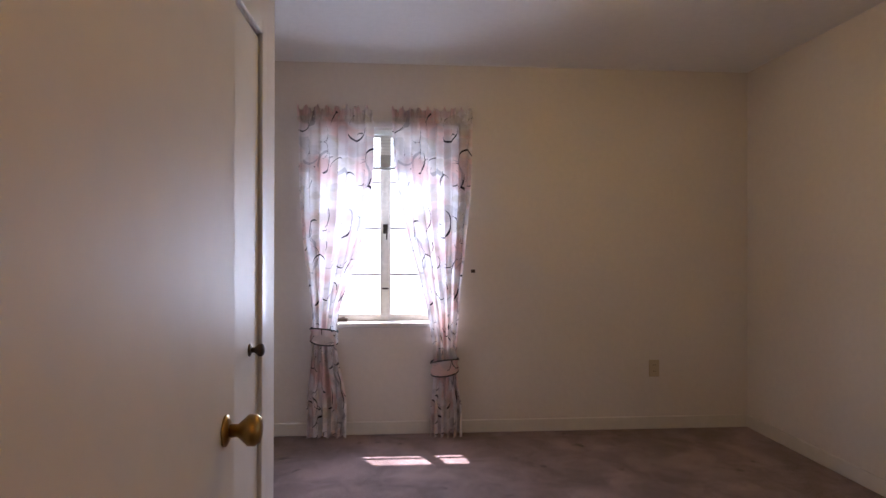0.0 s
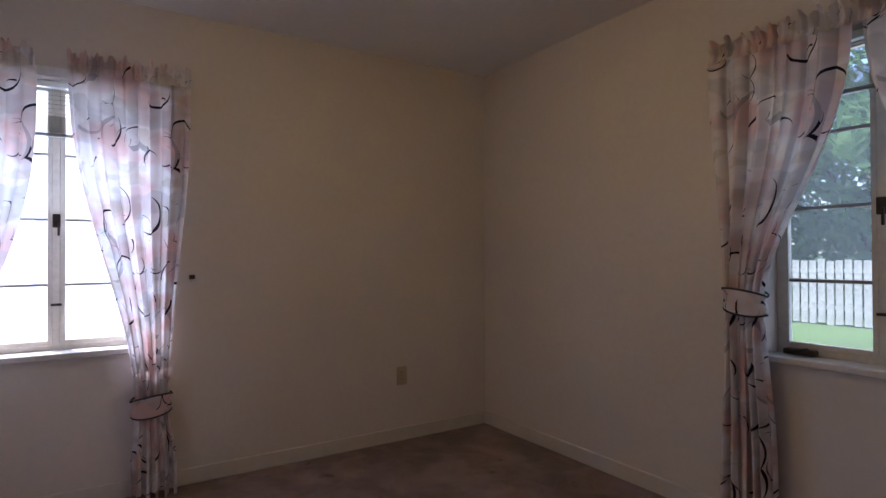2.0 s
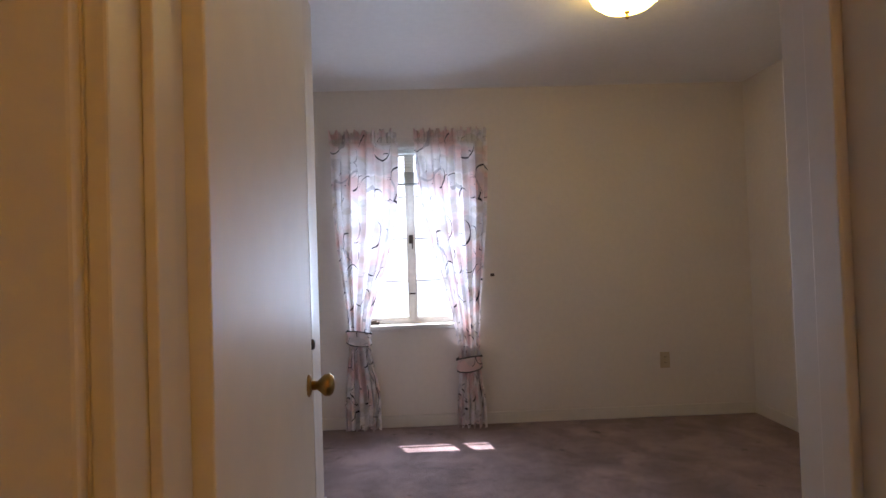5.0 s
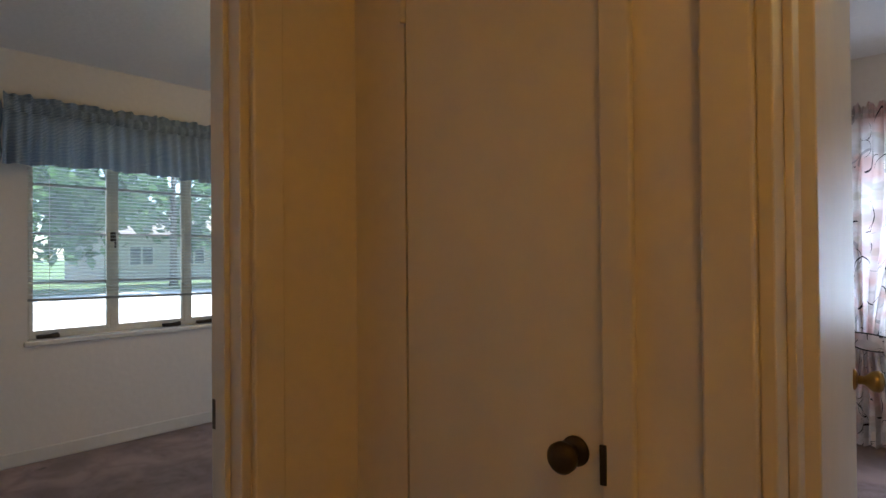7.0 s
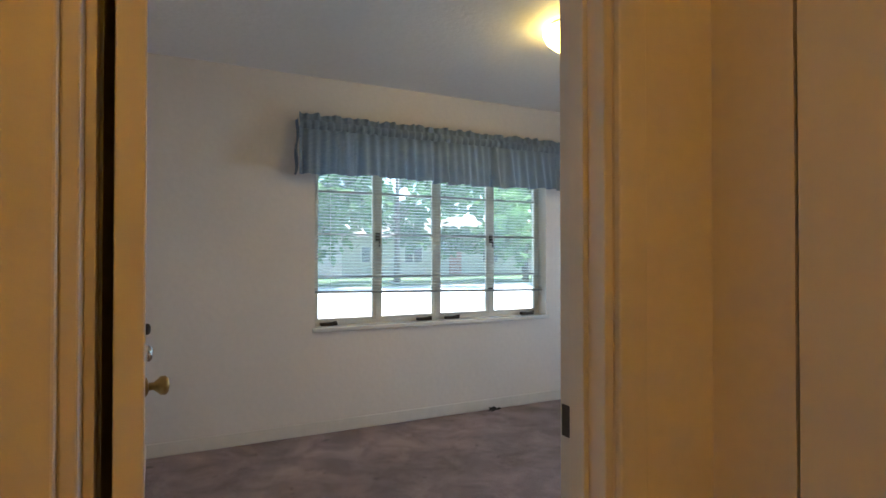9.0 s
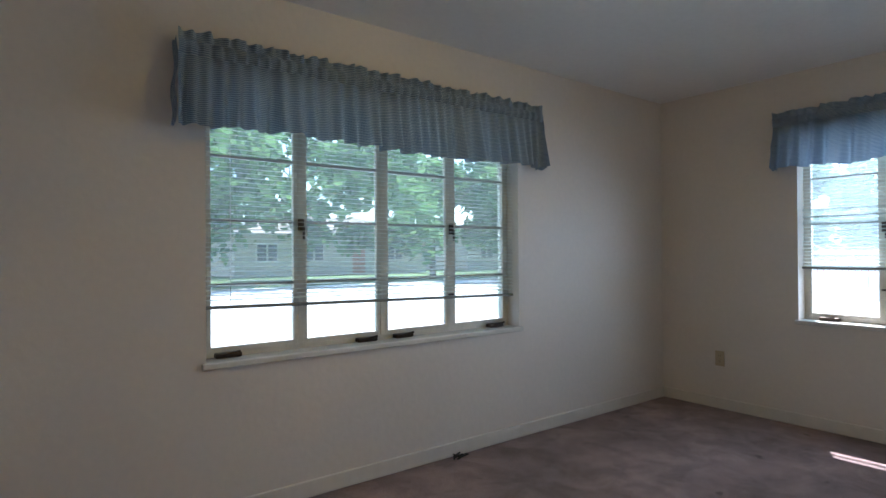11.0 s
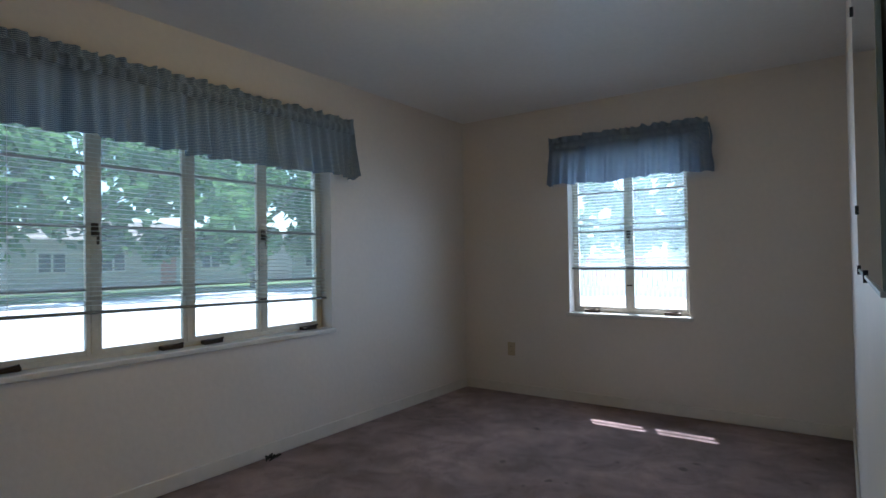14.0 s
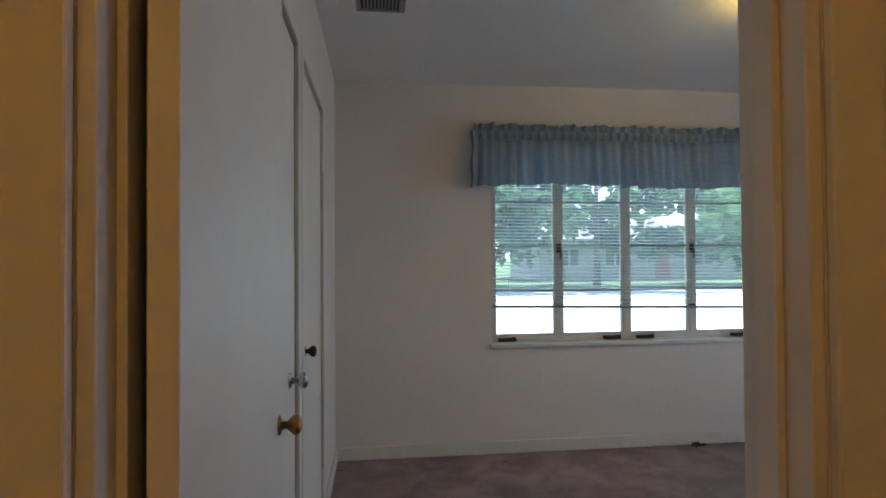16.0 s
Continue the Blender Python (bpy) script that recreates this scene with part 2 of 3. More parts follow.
M_GRASS = material("lawn", (0.075, 0.13, 0.035), 0.9, grain=0.4, grain_scale=18, blotch=0.3, blotch_scale=0.4, bump=0.6, bump_scale=40)
M_CONC = material("pale_concrete", (0.62, 0.60, 0.57), 0.85, grain=0.08, grain_scale=12, blotch=0.1, blotch_scale=0.5, bump=0.2, bump_scale=30)
def foliage(nt, uv):
    """Leaf green that shifts from leaf to leaf."""
    g = nt.nodes.new("ShaderNodeNewGeometry")
    return mix_colour(nt, g.outputs["Random Per Island"], (0.08, 0.16, 0.06), (0.17, 0.28, 0.11))


M_LEAF = cloth("leaves", 0.5, foliage)
M_BARK = material("bark", (0.16, 0.13, 0.10), 0.9, grain=0.3, grain_scale=14, blotch=0.2, blotch_scale=2, bump=0.6, bump_scale=20)
M_FENCE = material("weathered_board", (0.52, 0.49, 0.45), 0.85, grain=0.2, grain_scale=12, blotch=0.2, blotch_scale=2, bump=0.3, bump_scale=30)
M_STUCCO = material("house_stucco", (0.50, 0.46, 0.40), 0.85, grain=0.06, grain_scale=10, blotch=0.08, blotch_scale=0.5, bump=0.2)
M_ROOF = material("house_roof", (0.20, 0.17, 0.15), 0.85, grain=0.2, grain_scale=8, blotch=0.15, blotch_scale=0.6)
M_PANE = material("far_pane", (0.05, 0.06, 0.07), 0.1)
M_BRICK = material("pink_brick", (0.42, 0.20, 0.15), 0.85, grain=0.15, grain_scale=20, blotch=0.15, blotch_scale=4, bump=0.3)
M_RED = material("red_car_paint", (0.35, 0.03, 0.03), 0.25)
M_TYRE = material("tyre_rubber", (0.02, 0.02, 0.02), 0.8)


# ---- building helpers ----
def link(name, bm, mat, parent=None, smooth=False):
    me = bpy.data.meshes.new(name)
    bmesh.ops.recalc_face_normals(bm, faces=bm.faces)
    bm.to_mesh(me)
    bm.free()
    me.materials.append(mat)
    if smooth:
        for p in me.polygons:
            p.use_smooth = True
    ob = new(name, me)
    ob.parent = parent
    return ob


def part(name, bm, mat, parent, label="", smooth=False):
    ob = link(name, bm, mat, parent, smooth)
    return tagged(ob, label) if label else ob


def box(x0, x1, y0, y1, z0, z1, bevel=0.0, bm=None):
    bm = bm or bmesh.new()
    g = bmesh.ops.create_cube(bm, size=1.0, matrix=Matrix.LocRotScale(((x0 + x1) / 2, (y0 + y1) / 2, (z0 + z1) / 2), None, (x1 - x0, y1 - y0, z1 - z0)))
    if bevel:
        es = {e for v in g["verts"] for e in v.link_edges}
        bmesh.ops.bevel(bm, geom=list(es), offset=bevel, segments=2, affect="EDGES", profile=0.5)
    return bm


def turned(profile, m, steps=20):
    """A lathe body from (radius, height) pairs along its own z axis, laid at m."""
    bm = bmesh.new()
    rings = []
    for r, h in profile:
        rings.append([bm.verts.new(m @ Vector((max(r, 1e-4) * math.cos(a), max(r, 1e-4) * math.sin(a), h))) for a in (2 * math.pi * k / steps for k in range(steps))])
    for a, b in zip(rings, rings[1:]):
        for k in range(steps):
            bm.faces.new((a[k], a[(k + 1) % steps], b[(k + 1) % steps], b[k]))
    bm.faces.new(rings[0][::-1])
    bm.faces.new(rings[-1])
    return bm


def rod(p, q, r, steps=10):
    p, q = Vector(p), Vector(q)
    m = Matrix.Translation(p) @ (q - p).to_track_quat("Z", "Y").to_matrix().to_4x4()
    return turned([(r, 0), (r, (q - p).length)], m, steps)


def base(name, m=None):
    ob = new(name)
    ob.empty_display_size = 0.1
    if m is not None:
        ob.matrix_world = m
    return ob


def wall(name, x0, x1, y0, y1, z0, z1, along, holes=(), label="", mat=None):
    """A thick wall along axis 'x' or 'y', with openings (start, end, bottom, top) cut through."""
    lo, hi = (x0, x1) if along == "x" else (y0, y1)
    ss = sorted({lo, hi, *(v for h in holes for v in h[:2])})
    zs = sorted({z0, z1, *(v for h in holes for v in h[2:])})
    zs = [z for z in zs if z0 <= z <= z1]
    bm = bmesh.new()
    for a, b in zip(ss, ss[1:]):
        for c, d in zip(zs, zs[1:]):
            if any(h[0] - 1e-6 <= a and b <= h[1] + 1e-6 and h[2] - 1e-6 <= c and d <= h[3] + 1e-6 for h in holes):
                continue
            if along == "x":
                box(a, b, y0, y1, c, d, bm=bm)
            else:
                box(x0, x1, a, b, c, d, bm=bm)
    bmesh.ops.remove_doubles(bm, verts=bm.verts, dist=1e-5)
    return tagged(link(name, bm, mat or M_WALL), label or "cream painted plaster wall", "wall", kind="structure")


# ---- the shell ----
CEIL = 2.44
BX0, BX1, BS = -6.53, -3.62, -4.65
HX0, HN, HS = -3.46, -3.61, -5.05
AS, AW, ACX, ACY = -3.46, -3.45, -2.90, -1.36
A_DOOR = (-2.65, -1.95)
B_DOOR = (-4.68, -3.867)
DX = -3.585
DOOR_H = 2.03
N_WIN_A = (-2.92, -2.06, 0.73, 2.02)
E_WIN_A = (-2.69, -1.93, 0.76, 2.02)
N_WIN_B = (-5.505, -4.575, 0.725, 2.02)
W_WIN_B = (-3.625, -1.675, 0.72, 2.02)

wall("wall_north", -6.73, 0.2, 0.0, 0.2, -0.3, 2.6, "x", [N_WIN_A, N_WIN_B])
wall("wall_east", 0.0, 0.2, -5.25, 0.0, -0.3, 2.6, "y", [E_WIN_A])
wall("wall_west", -6.73, BX0, -5.25, 0.0, -0.3, 2.6, "y", [W_WIN_B])
wall("wall_south", -6.53, 0.0, -5.25, HS, -0.3, 2.6, "x")
wall("wall_between_rooms", DX, HX0, HS, HN, 0, CEIL, "y", [(*B_DOOR, 0, DOOR_H)])
wall("wall_between_bedrooms", BX1, AW, HN, 0.0, 0, CEIL, "y")
wall("wall_closet_back_b", BX0, BX1, BS - 0.12, BS, 0, CEIL, "x", [(-4.74, -4.02, 0, 2.0), (-5.60, -4.88, 0, 2.0)])
wall("wall_hall_north", AW, 0.0, HN, AS, 0, CEIL, "x", [(*A_DOOR, 0, DOOR_H), (-3.30, -2.86, 0, 2.0)])
wall("wall_closet_a", ACX - 0.1, ACX, AS, ACY, 0, CEIL, "y", [(-2.42, -1.62, 0, 2.0)])
wall("wall_closet_a_end", AW, ACX - 0.1, ACY - 0.1, ACY, 0, CEIL, "x")
wall("wall_hall_east", -0.92, -0.80, HS, HN, 0, CEIL, "y")

fl = link("floor", box(-6.53, 0.0, HS, 0.0, -0.12, 0.0), M_CARPET)
tagged(fl, "worn mauve-brown cut-pile carpet floor", "floor", kind="structure")
for nm, a in (("ceiling_room_a", (AW, 0.0, AS, 0.0)), ("ceiling_room_b", (BX0, BX1, BS, 0.0)), ("ceiling_hall", (HX0, 0.0, HS, HN))):
    tagged(link(nm, box(a[0] - 0.1, a[1] + 0.1, a[2] - 0.1, a[3] + 0.1, CEIL, CEIL + 0.1), M_CEIL), "white painted plaster ceiling", "ceiling", kind="structure")
tagged(link("roof", box(-7.4, 0.87, -5.9, 0.87, 2.62, 2.78), M_ROOF), "flat roof slab with an overhanging eave", "roof", kind="structure")


def baseboard(x0, x1, y0, y1):
    bm = box(x0, x1, y0, y1, 0.0, 0.085, 0.006)
    tagged(link("baseboard", bm, M_TRIM), "cream painted low wooden baseboard", "baseboard", kind="structure")


B = 0.014
baseboard(AW, 0 - B, -B, 0)
baseboard(-B, 0, AS, 0)
baseboard(ACX, ACX + B, -1.558, ACY)
baseboard(A_DOOR[1] + 0.09, -B, AS, AS + B)
baseboard(BX0, BX0 + B, BS, 0)
baseboard(BX0 + B, BX1, -B, 0)
baseboard(BX1 - B, BX1, HN, -B)
baseboard(BX0 + B, -5.68, BS, BS + B)


# ---- doors ----
def casing(name, along, lo, hi, face, out, top, width=0.065, proud=0.016, sides=(0, 1)):
    """Flat door trim round an opening, on one face of a wall (out: +1 or -1)."""
    ob = base(name)
    a, b = sorted((face, face + out * proud))
    for s0, s1, z0, z1 in [((lo - width, lo, 0, top + width), (hi, hi + width, 0, top + width))[k] for k in sides] + [(lo, hi, top, top + width)]:
        bm = box(s0, s1, a, b, z0, z1, 0.004) if along == "x" else box(a, b, s0, s1, z0, z1, 0.004)
        part("trim_board", bm, M_TRIM, ob)
    return tagged(ob, "cream painted flat wooden door trim", "door trim", kind="structure")


def jamb(name, along, lo, hi, f0, f1, top):
    """The lining of a door opening, with its stop."""
    ob = base(name)
    mid = (f0 + f1) / 2
    for s0, s1, z0, z1, w in ((lo, lo + 0.02, 0, top, 0), (hi - 0.02, hi, 0, top, 0), (lo + 0.02, hi - 0.02, top - 0.02, top, 0)):
        bm = box(s0, s1, f0 + 0.001, f1 - 0.001, z0, z1, 0.003) if along == "x" else box(f0 + 0.001, f1 - 0.001, s0, s1, z0, z1, 0.003)
        part("lining_board", bm, M_TRIM, ob)
    for s0, s1 in ((lo + 0.02, lo + 0.032), (hi - 0.032, hi - 0.02)):
        bm = box(s0, s1, mid - 0.02, mid + 0.02, 0, top - 0.02, 0.002) if along == "x" else box(mid - 0.02, mid + 0.02, s0, s1, 0, top - 0.02, 0.002)
        part("door_stop", bm, M_TRIM, ob)
    return tagged(ob, "cream painted wooden door jamb with stop", "door frame", kind="structure")


def knob(parent, at, way, mat, size=0.027, label=""):
    m = Matrix.Translation(at) @ Vector(way).to_track_quat("Z", "Y").to_matrix().to_4x4()
    s = size / 0.027
    ob = part("knob", turned([(0.012 * s, 0.002), (0.011 * s, 0.022 * s), (0.018 * s, 0.030 * s), (0.027 * s, 0.040 * s), (0.0275 * s, 0.052 * s), (0.021 * s, 0.060 * s), (0.008 * s, 0.063 * s)], m, 24), mat, parent, label, True)
    part("rose", turned([(0.027 * s, 0), (0.027 * s, 0.003), (0.018 * s, 0.007), (0.013 * s, 0.008)], m, 24), mat, ob, "", True)


def hinge(parent, x, y, z):
    part("hinge", turned([(0.006, -0.045), (0.007, -0.04), (0.007, 0.04), (0.006, 0.045)], Matrix.Translation((x, y, z)), 12), M_TRIM, parent, "painted steel hinge")


def door(name, m, width, height, label, knobs, hinge_z=(0.25, 1.75), hinge_y=0.0):
    """A flush slab hinged at its own x=0, reaching to x=width, 35 mm thick about y=0."""
    ob = base(name, m)
    part("slab", box(0.003, width, -0.0175, 0.0175, 0.012, height, 0.003), M_DOOR, ob)
    for x, z, side, mat, size in knobs:
        knob(ob, (x, side * 0.0175, z), (0, side, 0), mat, size)
    for z in hinge_z:
        hinge(ob, 0.0, hinge_y, z)
    return tagged(ob, label, "door", kind="structure")


# the bedroom doors, both standing open
a_turn = math.degrees(math.atan2(0.70, -0.038))
da = door("door_1", pose(A_DOOR[0] + 0.025, AS - 0.002, 0, 0, 0, a_turn), 0.69, 2.0, "cream painted flush bedroom door standing open, brass knob", [(0.63, 0.925, -1, M_BRASS, 0.024), (0.63, 0.925, 1, M_BRASS, 0.024)])
part("latch_plate", box(0.6895, 0.691, -0.012, 0.012, 0.88, 0.94), M_BRASS, da)
db = door("door_2", pose(-3.50, -4.612, 0, 0, 0, 181.0), 0.75, 2.0, "white painted flush bedroom door folded open against closets", [(0.69, 0.91, -1, M_BRASS, 0.022)])
part("latch_plate", box(0.7495, 0.751, -0.012, 0.012, 0.88, 0.94), M_BRASS, db)
# closet doors
door("door_3", pose(-5.595, BS - 0.016, 0, 0, 0, 0), 0.71, 1.985, "white painted closet door, closed, small dark knob", [(0.64, 0.955, 1, M_BRONZE, 0.020)], hinge_y=0.022)
door("door_4", pose(-4.025, BS - 0.016, 0, 0, 0, 180), 0.71, 1.985, "white painted closet door, closed, chrome knob", [(0.60, 0.92, -1, M_CHROME, 0.024)], hinge_y=-0.022)
door("door_5", pose(-3.297, HN + 0.016, 0, 0, 0, 0), 0.435, 1.985, "cream painted narrow linen closet door, dark knob", [(0.385, 0.905, -1, M_BRONZE, 0.024)], hinge_y=-0.022, hinge_z=(0.25, 1.74))
door("door_6", pose(ACX - 0.016, -2.415, 0, 0, 0, 90), 0.79, 1.985, "white painted closet door, closed, dark brass knob", [(0.68, 0.86, -1, M_BRONZE, 0.022)], hinge_y=-0.022)

jamb("door_frame_1", "x", *A_DOOR, HN, AS, DOOR_H)
jamb("door_frame_2", "y", *B_DOOR, DX, HX0, DOOR_H)
casing("door_trim_1", "x", *A_DOOR, HN, -1, DOOR_H)
casing("door_trim_2", "x", *A_DOOR, AS, 1, DOOR_H)
casing("door_trim_3", "y", *B_DOOR, HX0, 1, DOOR_H)
casing("door_trim_5", "x", -5.60, -4.88, BS, 1, 2.0, 0.06)
casing("door_trim_6", "x", -4.74, -4.02, BS, 1, 2.0, 0.06)
casing("door_trim_7", "x", -3.30, -2.86, HN, -1, 2.0, 0.05, sides=(1,))
casing("door_trim_8", "y", -2.42, -1.62, ACX, 1, 2.0, 0.06)


def strike(name, x0, x1, y0, y1, z):
    ob = base(name)
    part("plate", box(x0, x1, y0, y1, z - 0.03, z + 0.03, 0.0008), M_BRONZE, ob)
    return tagged(ob, "dark metal strike plate on a door jamb", "strike plate")


strike("strike_plate", DX + 0.008, DX + 0.036, B_DOOR[1] - 0.022, B_DOOR[1] - 0.0195, 0.90)
strike("strike_plate", -2.862, -2.852, HN - 0.020, HN - 0.0155, 0.90)


# ---- windows: steel casements in deep plaster reveals ----
def window(name, m, w, z0, z1, leaves, bars, label, cranks):
    """Local x along the wall from 0 to w, y outwards from the inner wall face, z up."""
    ob = base(name, m)
    fy0, fy1 = 0.105, 0.135
    f = 0.028
    for x0, x1, a, b in ((0, f, z0, z1), (w - f, w, z0, z1), (f, w - f, z0, z0 + f), (f, w - f, z1 - f, z1)):
        part("frame_bar", box(x0, x1, fy0, fy1, a, b, 0.003), M_STEEL, ob)
    n = len(leaves) - 1
    for k in range(n):
        l0, l1 = leaves[k] + (f if k == 0 else 0.016), leaves[k + 1] - (f if k == n - 1 else 0.016)
        if k:
            part("mullion", box(leaves[k] - 0.0155, leaves[k] + 0.0155, fy0 - 0.006, fy1, z0 + f, z1 - f, 0.003), M_STEEL, ob)
        sash = part("sash", box(l0, l0 + 0.020, fy0 - 0.004, fy1 - 0.006, z0 + f, z1 - f, 0.002), M_STEEL, ob)
        part("stile", box(l1 - 0.020, l1, fy0 - 0.004, fy1 - 0.006, z0 + f, z1 - f, 0.002), M_STEEL, sash)
        part("rail", box(l0 + 0.02, l1 - 0.02, fy0 - 0.003, fy1 - 0.006, z0 + f, z0 + f + 0.022, 0.002), M_STEEL, sash)
        part("rail", box(l0 + 0.02, l1 - 0.02, fy0 - 0.003, fy1 - 0.006, z1 - f - 0.022, z1 - f, 0.002), M_STEEL, sash)
        edges = [z0 + f + 0.022, *bars, z1 - f - 0.022]
        for b in bars:
            part("muntin", box(l0 + 0.02, l1 - 0.02, fy0 + 0.002, fy1 - 0.008, b - 0.007, b + 0.007, 0.002), M_MUNTIN, sash)
        for a, b in zip(edges, edges[1:]):
            p = part("pane", box(l0 + 0.019, l1 - 0.019, 0.119, 0.122, a + 0.0065, b - 0.0065), M_GLASS, sash)
            p.visible_shadow = False
    for k in range(1, n, 2):
        x = leaves[k]
        h = part("latch", box(x - 0.016, x + 0.016, fy0 - 0.020, fy0 - 0.006, 1.32, 1.385, 0.004), M_BRONZE, ob, "dark bronze window latch")
        part("lever", box(x + 0.004, x + 0.014, fy0 - 0.034, fy0 - 0.0205, 1.28, 1.345, 0.003), M_BRONZE, h)
        for zz in (0.95,):
            part("keeper", box(x - 0.022, x + 0.022, fy0 - 0.012, fy0 - 0.0065, zz - 0.006, zz + 0.006, 0.002), M_BRONZE, ob)
    for x in cranks:
        c = part("crank_box", box(x - 0.06, x + 0.06, 0.062, 0.104, z0 + 0.003, z0 + 0.026, 0.006), M_BRONZE, ob, "dark casement crank operator")
        part("crank_handle", rod((x - 0.02, 0.058, z0 + 0.020), (x + 0.045, 0.040, z0 + 0.034), 0.006), M_BRONZE, c)
    part("window_sill", box(-0.02, w + 0.02, -0.022, 0.0, z0 - 0.028, z0 + 0.002, 0.006), M_SILL, ob, "pale stone window sill")
    part("sill_bed", box(0.001, w - 0.001, 0.001, 0.15, z0 - 0.0005, z0 + 0.002), M_SILL, ob)
    return tagged(ob, label, "window", kind="structure")


BARS = (1.045, 1.358, 1.670)


def even(w, n):
    return [w * k / n for k in range(n + 1)]


wA = N_WIN_A[1] - N_WIN_A[0]
window("window_1", pose(N_WIN_A[0], 0, 0), wA, N_WIN_A[2], N_WIN_A[3], even(wA, 2), BARS, "pair of cream steel casements with four panes each", (0.12,))
wE = E_WIN_A[1] - E_WIN_A[0]
window("window_2", pose(0, E_WIN_A[1], 0, 0, 0, -90), wE, E_WIN_A[2], E_WIN_A[3], even(wE, 2), (1.066, 1.362, 1.661), "pair of cream steel casements looking onto a back yard", (0.10, wE - 0.08))
wB = N_WIN_B[1] - N_WIN_B[0]
window("window_3", pose(N_WIN_B[0], 0, 0), wB, N_WIN_B[2], N_WIN_B[3], even(wB, 2), (1.08, 1.386, 1.70), "pair of white steel casements with a half-lowered blind", (0.16, wB - 0.14))
wW = W_WIN_B[1] - W_WIN_B[0]
window("window_4", pose(BX0, W_WIN_B[0], 0, 0, 0, 90), wW, W_WIN_B[2], W_WIN_B[3], even(wW, 4), (1.062, 1.369, 1.672), "row of four cream steel casements facing the street", (0.12, 0.86, 1.10, wW - 0.14))


# ---- blinds ----
def blind(name, m, w, top, bottom, pitch, label, sag=0.0, stack=0, tilt=12, dense=(), mat=None):
    """Venetian blind: headrail, slats, bottom rail, ladder cords. Local axes as for a window."""
    ob = base(name, m)
    y = 0.055
    part("headrail", box(0.01, w - 0.01, y - 0.018, y + 0.018, top - 0.03, top, 0.003), M_SLAT, ob)
    bm = bmesh.new()
    c, s = math.cos(radians(tilt)), math.sin(radians(tilt))
    h = 0.0125
    prof = [(-h, 0), (-h / 2, 0.0014), (0, 0.0019), (h / 2, 0.0014), (h, 0)]
    rows = [[bm.verts.new((x, a * c - b * s, a * s + b * c)) for a, b in prof] for x in (0.012, w - 0.012)]
    low = [[bm.verts.new((x, a * c - b * s, a * s + b * c - 0.0006)) for a, b in prof] for x in (0.012, w - 0.012)]
    for k in range(4):
        bm.faces.new((rows[0][k], rows[1][k], rows[1][k + 1], rows[0][k + 1]))
        bm.faces.new((low[0][k], low[0][k + 1], low[1][k + 1], low[1][k]))
    first = None
    zs = []
    z = top - 0.045
    while z > bottom + 0.02 + stack * 0.005:
        zs.append(z)
        z -= pitch
    zs += [z for z in dense]
    zs += [bottom + 0.014 + k * 0.005 for k in range(stack)]
    for z in zs:
        if first is None:
            first = part("slat", bm, mat or M_SLAT, ob)
            first.location = (0, y, z)
            me = first.data
        else:
            o = new("slat", me)
            o.parent = ob
            o.location = (0, y, z)
        last = bpy.context.scene.collection.objects[-1]
        if sag:
            last.rotation_euler = (0, math.atan2(sag * (top - z) / (top - bottom), w), 0)
    r = part("bottom_rail", box(0.008, w - 0.008, y - 0.013, y + 0.013, -0.007, 0.009, 0.003), M_RAIL, ob, "dark edged bottom rail")
    r.location.z = bottom
    r.rotation_euler = (0, math.atan2(sag, w), 0)
    for x in [0.12, w - 0.12] + ([w / 2] if w > 1.2 else []):
        part("ladder_cord", rod((x, y - 0.014, bottom), (x, y - 0.014, top - 0.03), 0.0012, 6), M_CORD, ob)
    return tagged(ob, label, "blind")


blind("venetian_blind", pose(N_WIN_A[0], 0, 0), wA, 2.01, 1.755, 0.021, "white venetian blind drawn up to the window top", stack=16, mat=M_SLAT_SHADED)
blind("venetian_blind", pose(0, E_WIN_A[1], 0, 0, 0, -90), wE, 2.01, 1.79, 0.021, "white venetian blind drawn up behind curtains", stack=16, mat=M_SLAT_SHADED)
blind("venetian_blind", pose(N_WIN_B[0], 0, 0), wB, 2.01, 1.085, 0.024, "white venetian blind half lowered with uneven slats", stack=2, dense=(1.395, 1.404, 1.432, 1.441, 1.452, 1.475, 1.483, 1.491))
blind("venetian_blind", pose(BX0, W_WIN_B[0], 0, 0, 0, 90), wW, 2.01, 0.962, 0.022, "white venetian blind lowered, bottom rail hanging askew", sag=0.035, tilt=6)


# ---- curtains and valances ----
def smooth(t):
    t = min(1, max(0, t))
    return t * t * (3 - 2 * t)


def cloth_grid(name, mat, parent, fn, nu, nv, scale_u, label=""):
    """A cloth sheet from fn(u, v) -> point; UV in metres of cloth."""
    bm = bmesh.new()
    uvl = bm.loops.layers.uv.new("UVMap")
    g = [[bm.verts.new(fn(i / nu, j / nv)) for i in range(nu + 1)] for j in range(nv + 1)]
    for j in range(nv):
        for i in range(nu):
            f = bm.faces.new((g[j][i], g[j][i + 1], g[j + 1][i + 1], g[j + 1][i]))
            for lp, (a, b) in zip(f.loops, ((i, j), (i + 1, j), (i + 1, j + 1), (i, j + 1))):
                lp[uvl].uv = (a / nu * scale_u, g[b][a].co.z)
            f.smooth = True
    return part(name, bm, mat, parent, label)


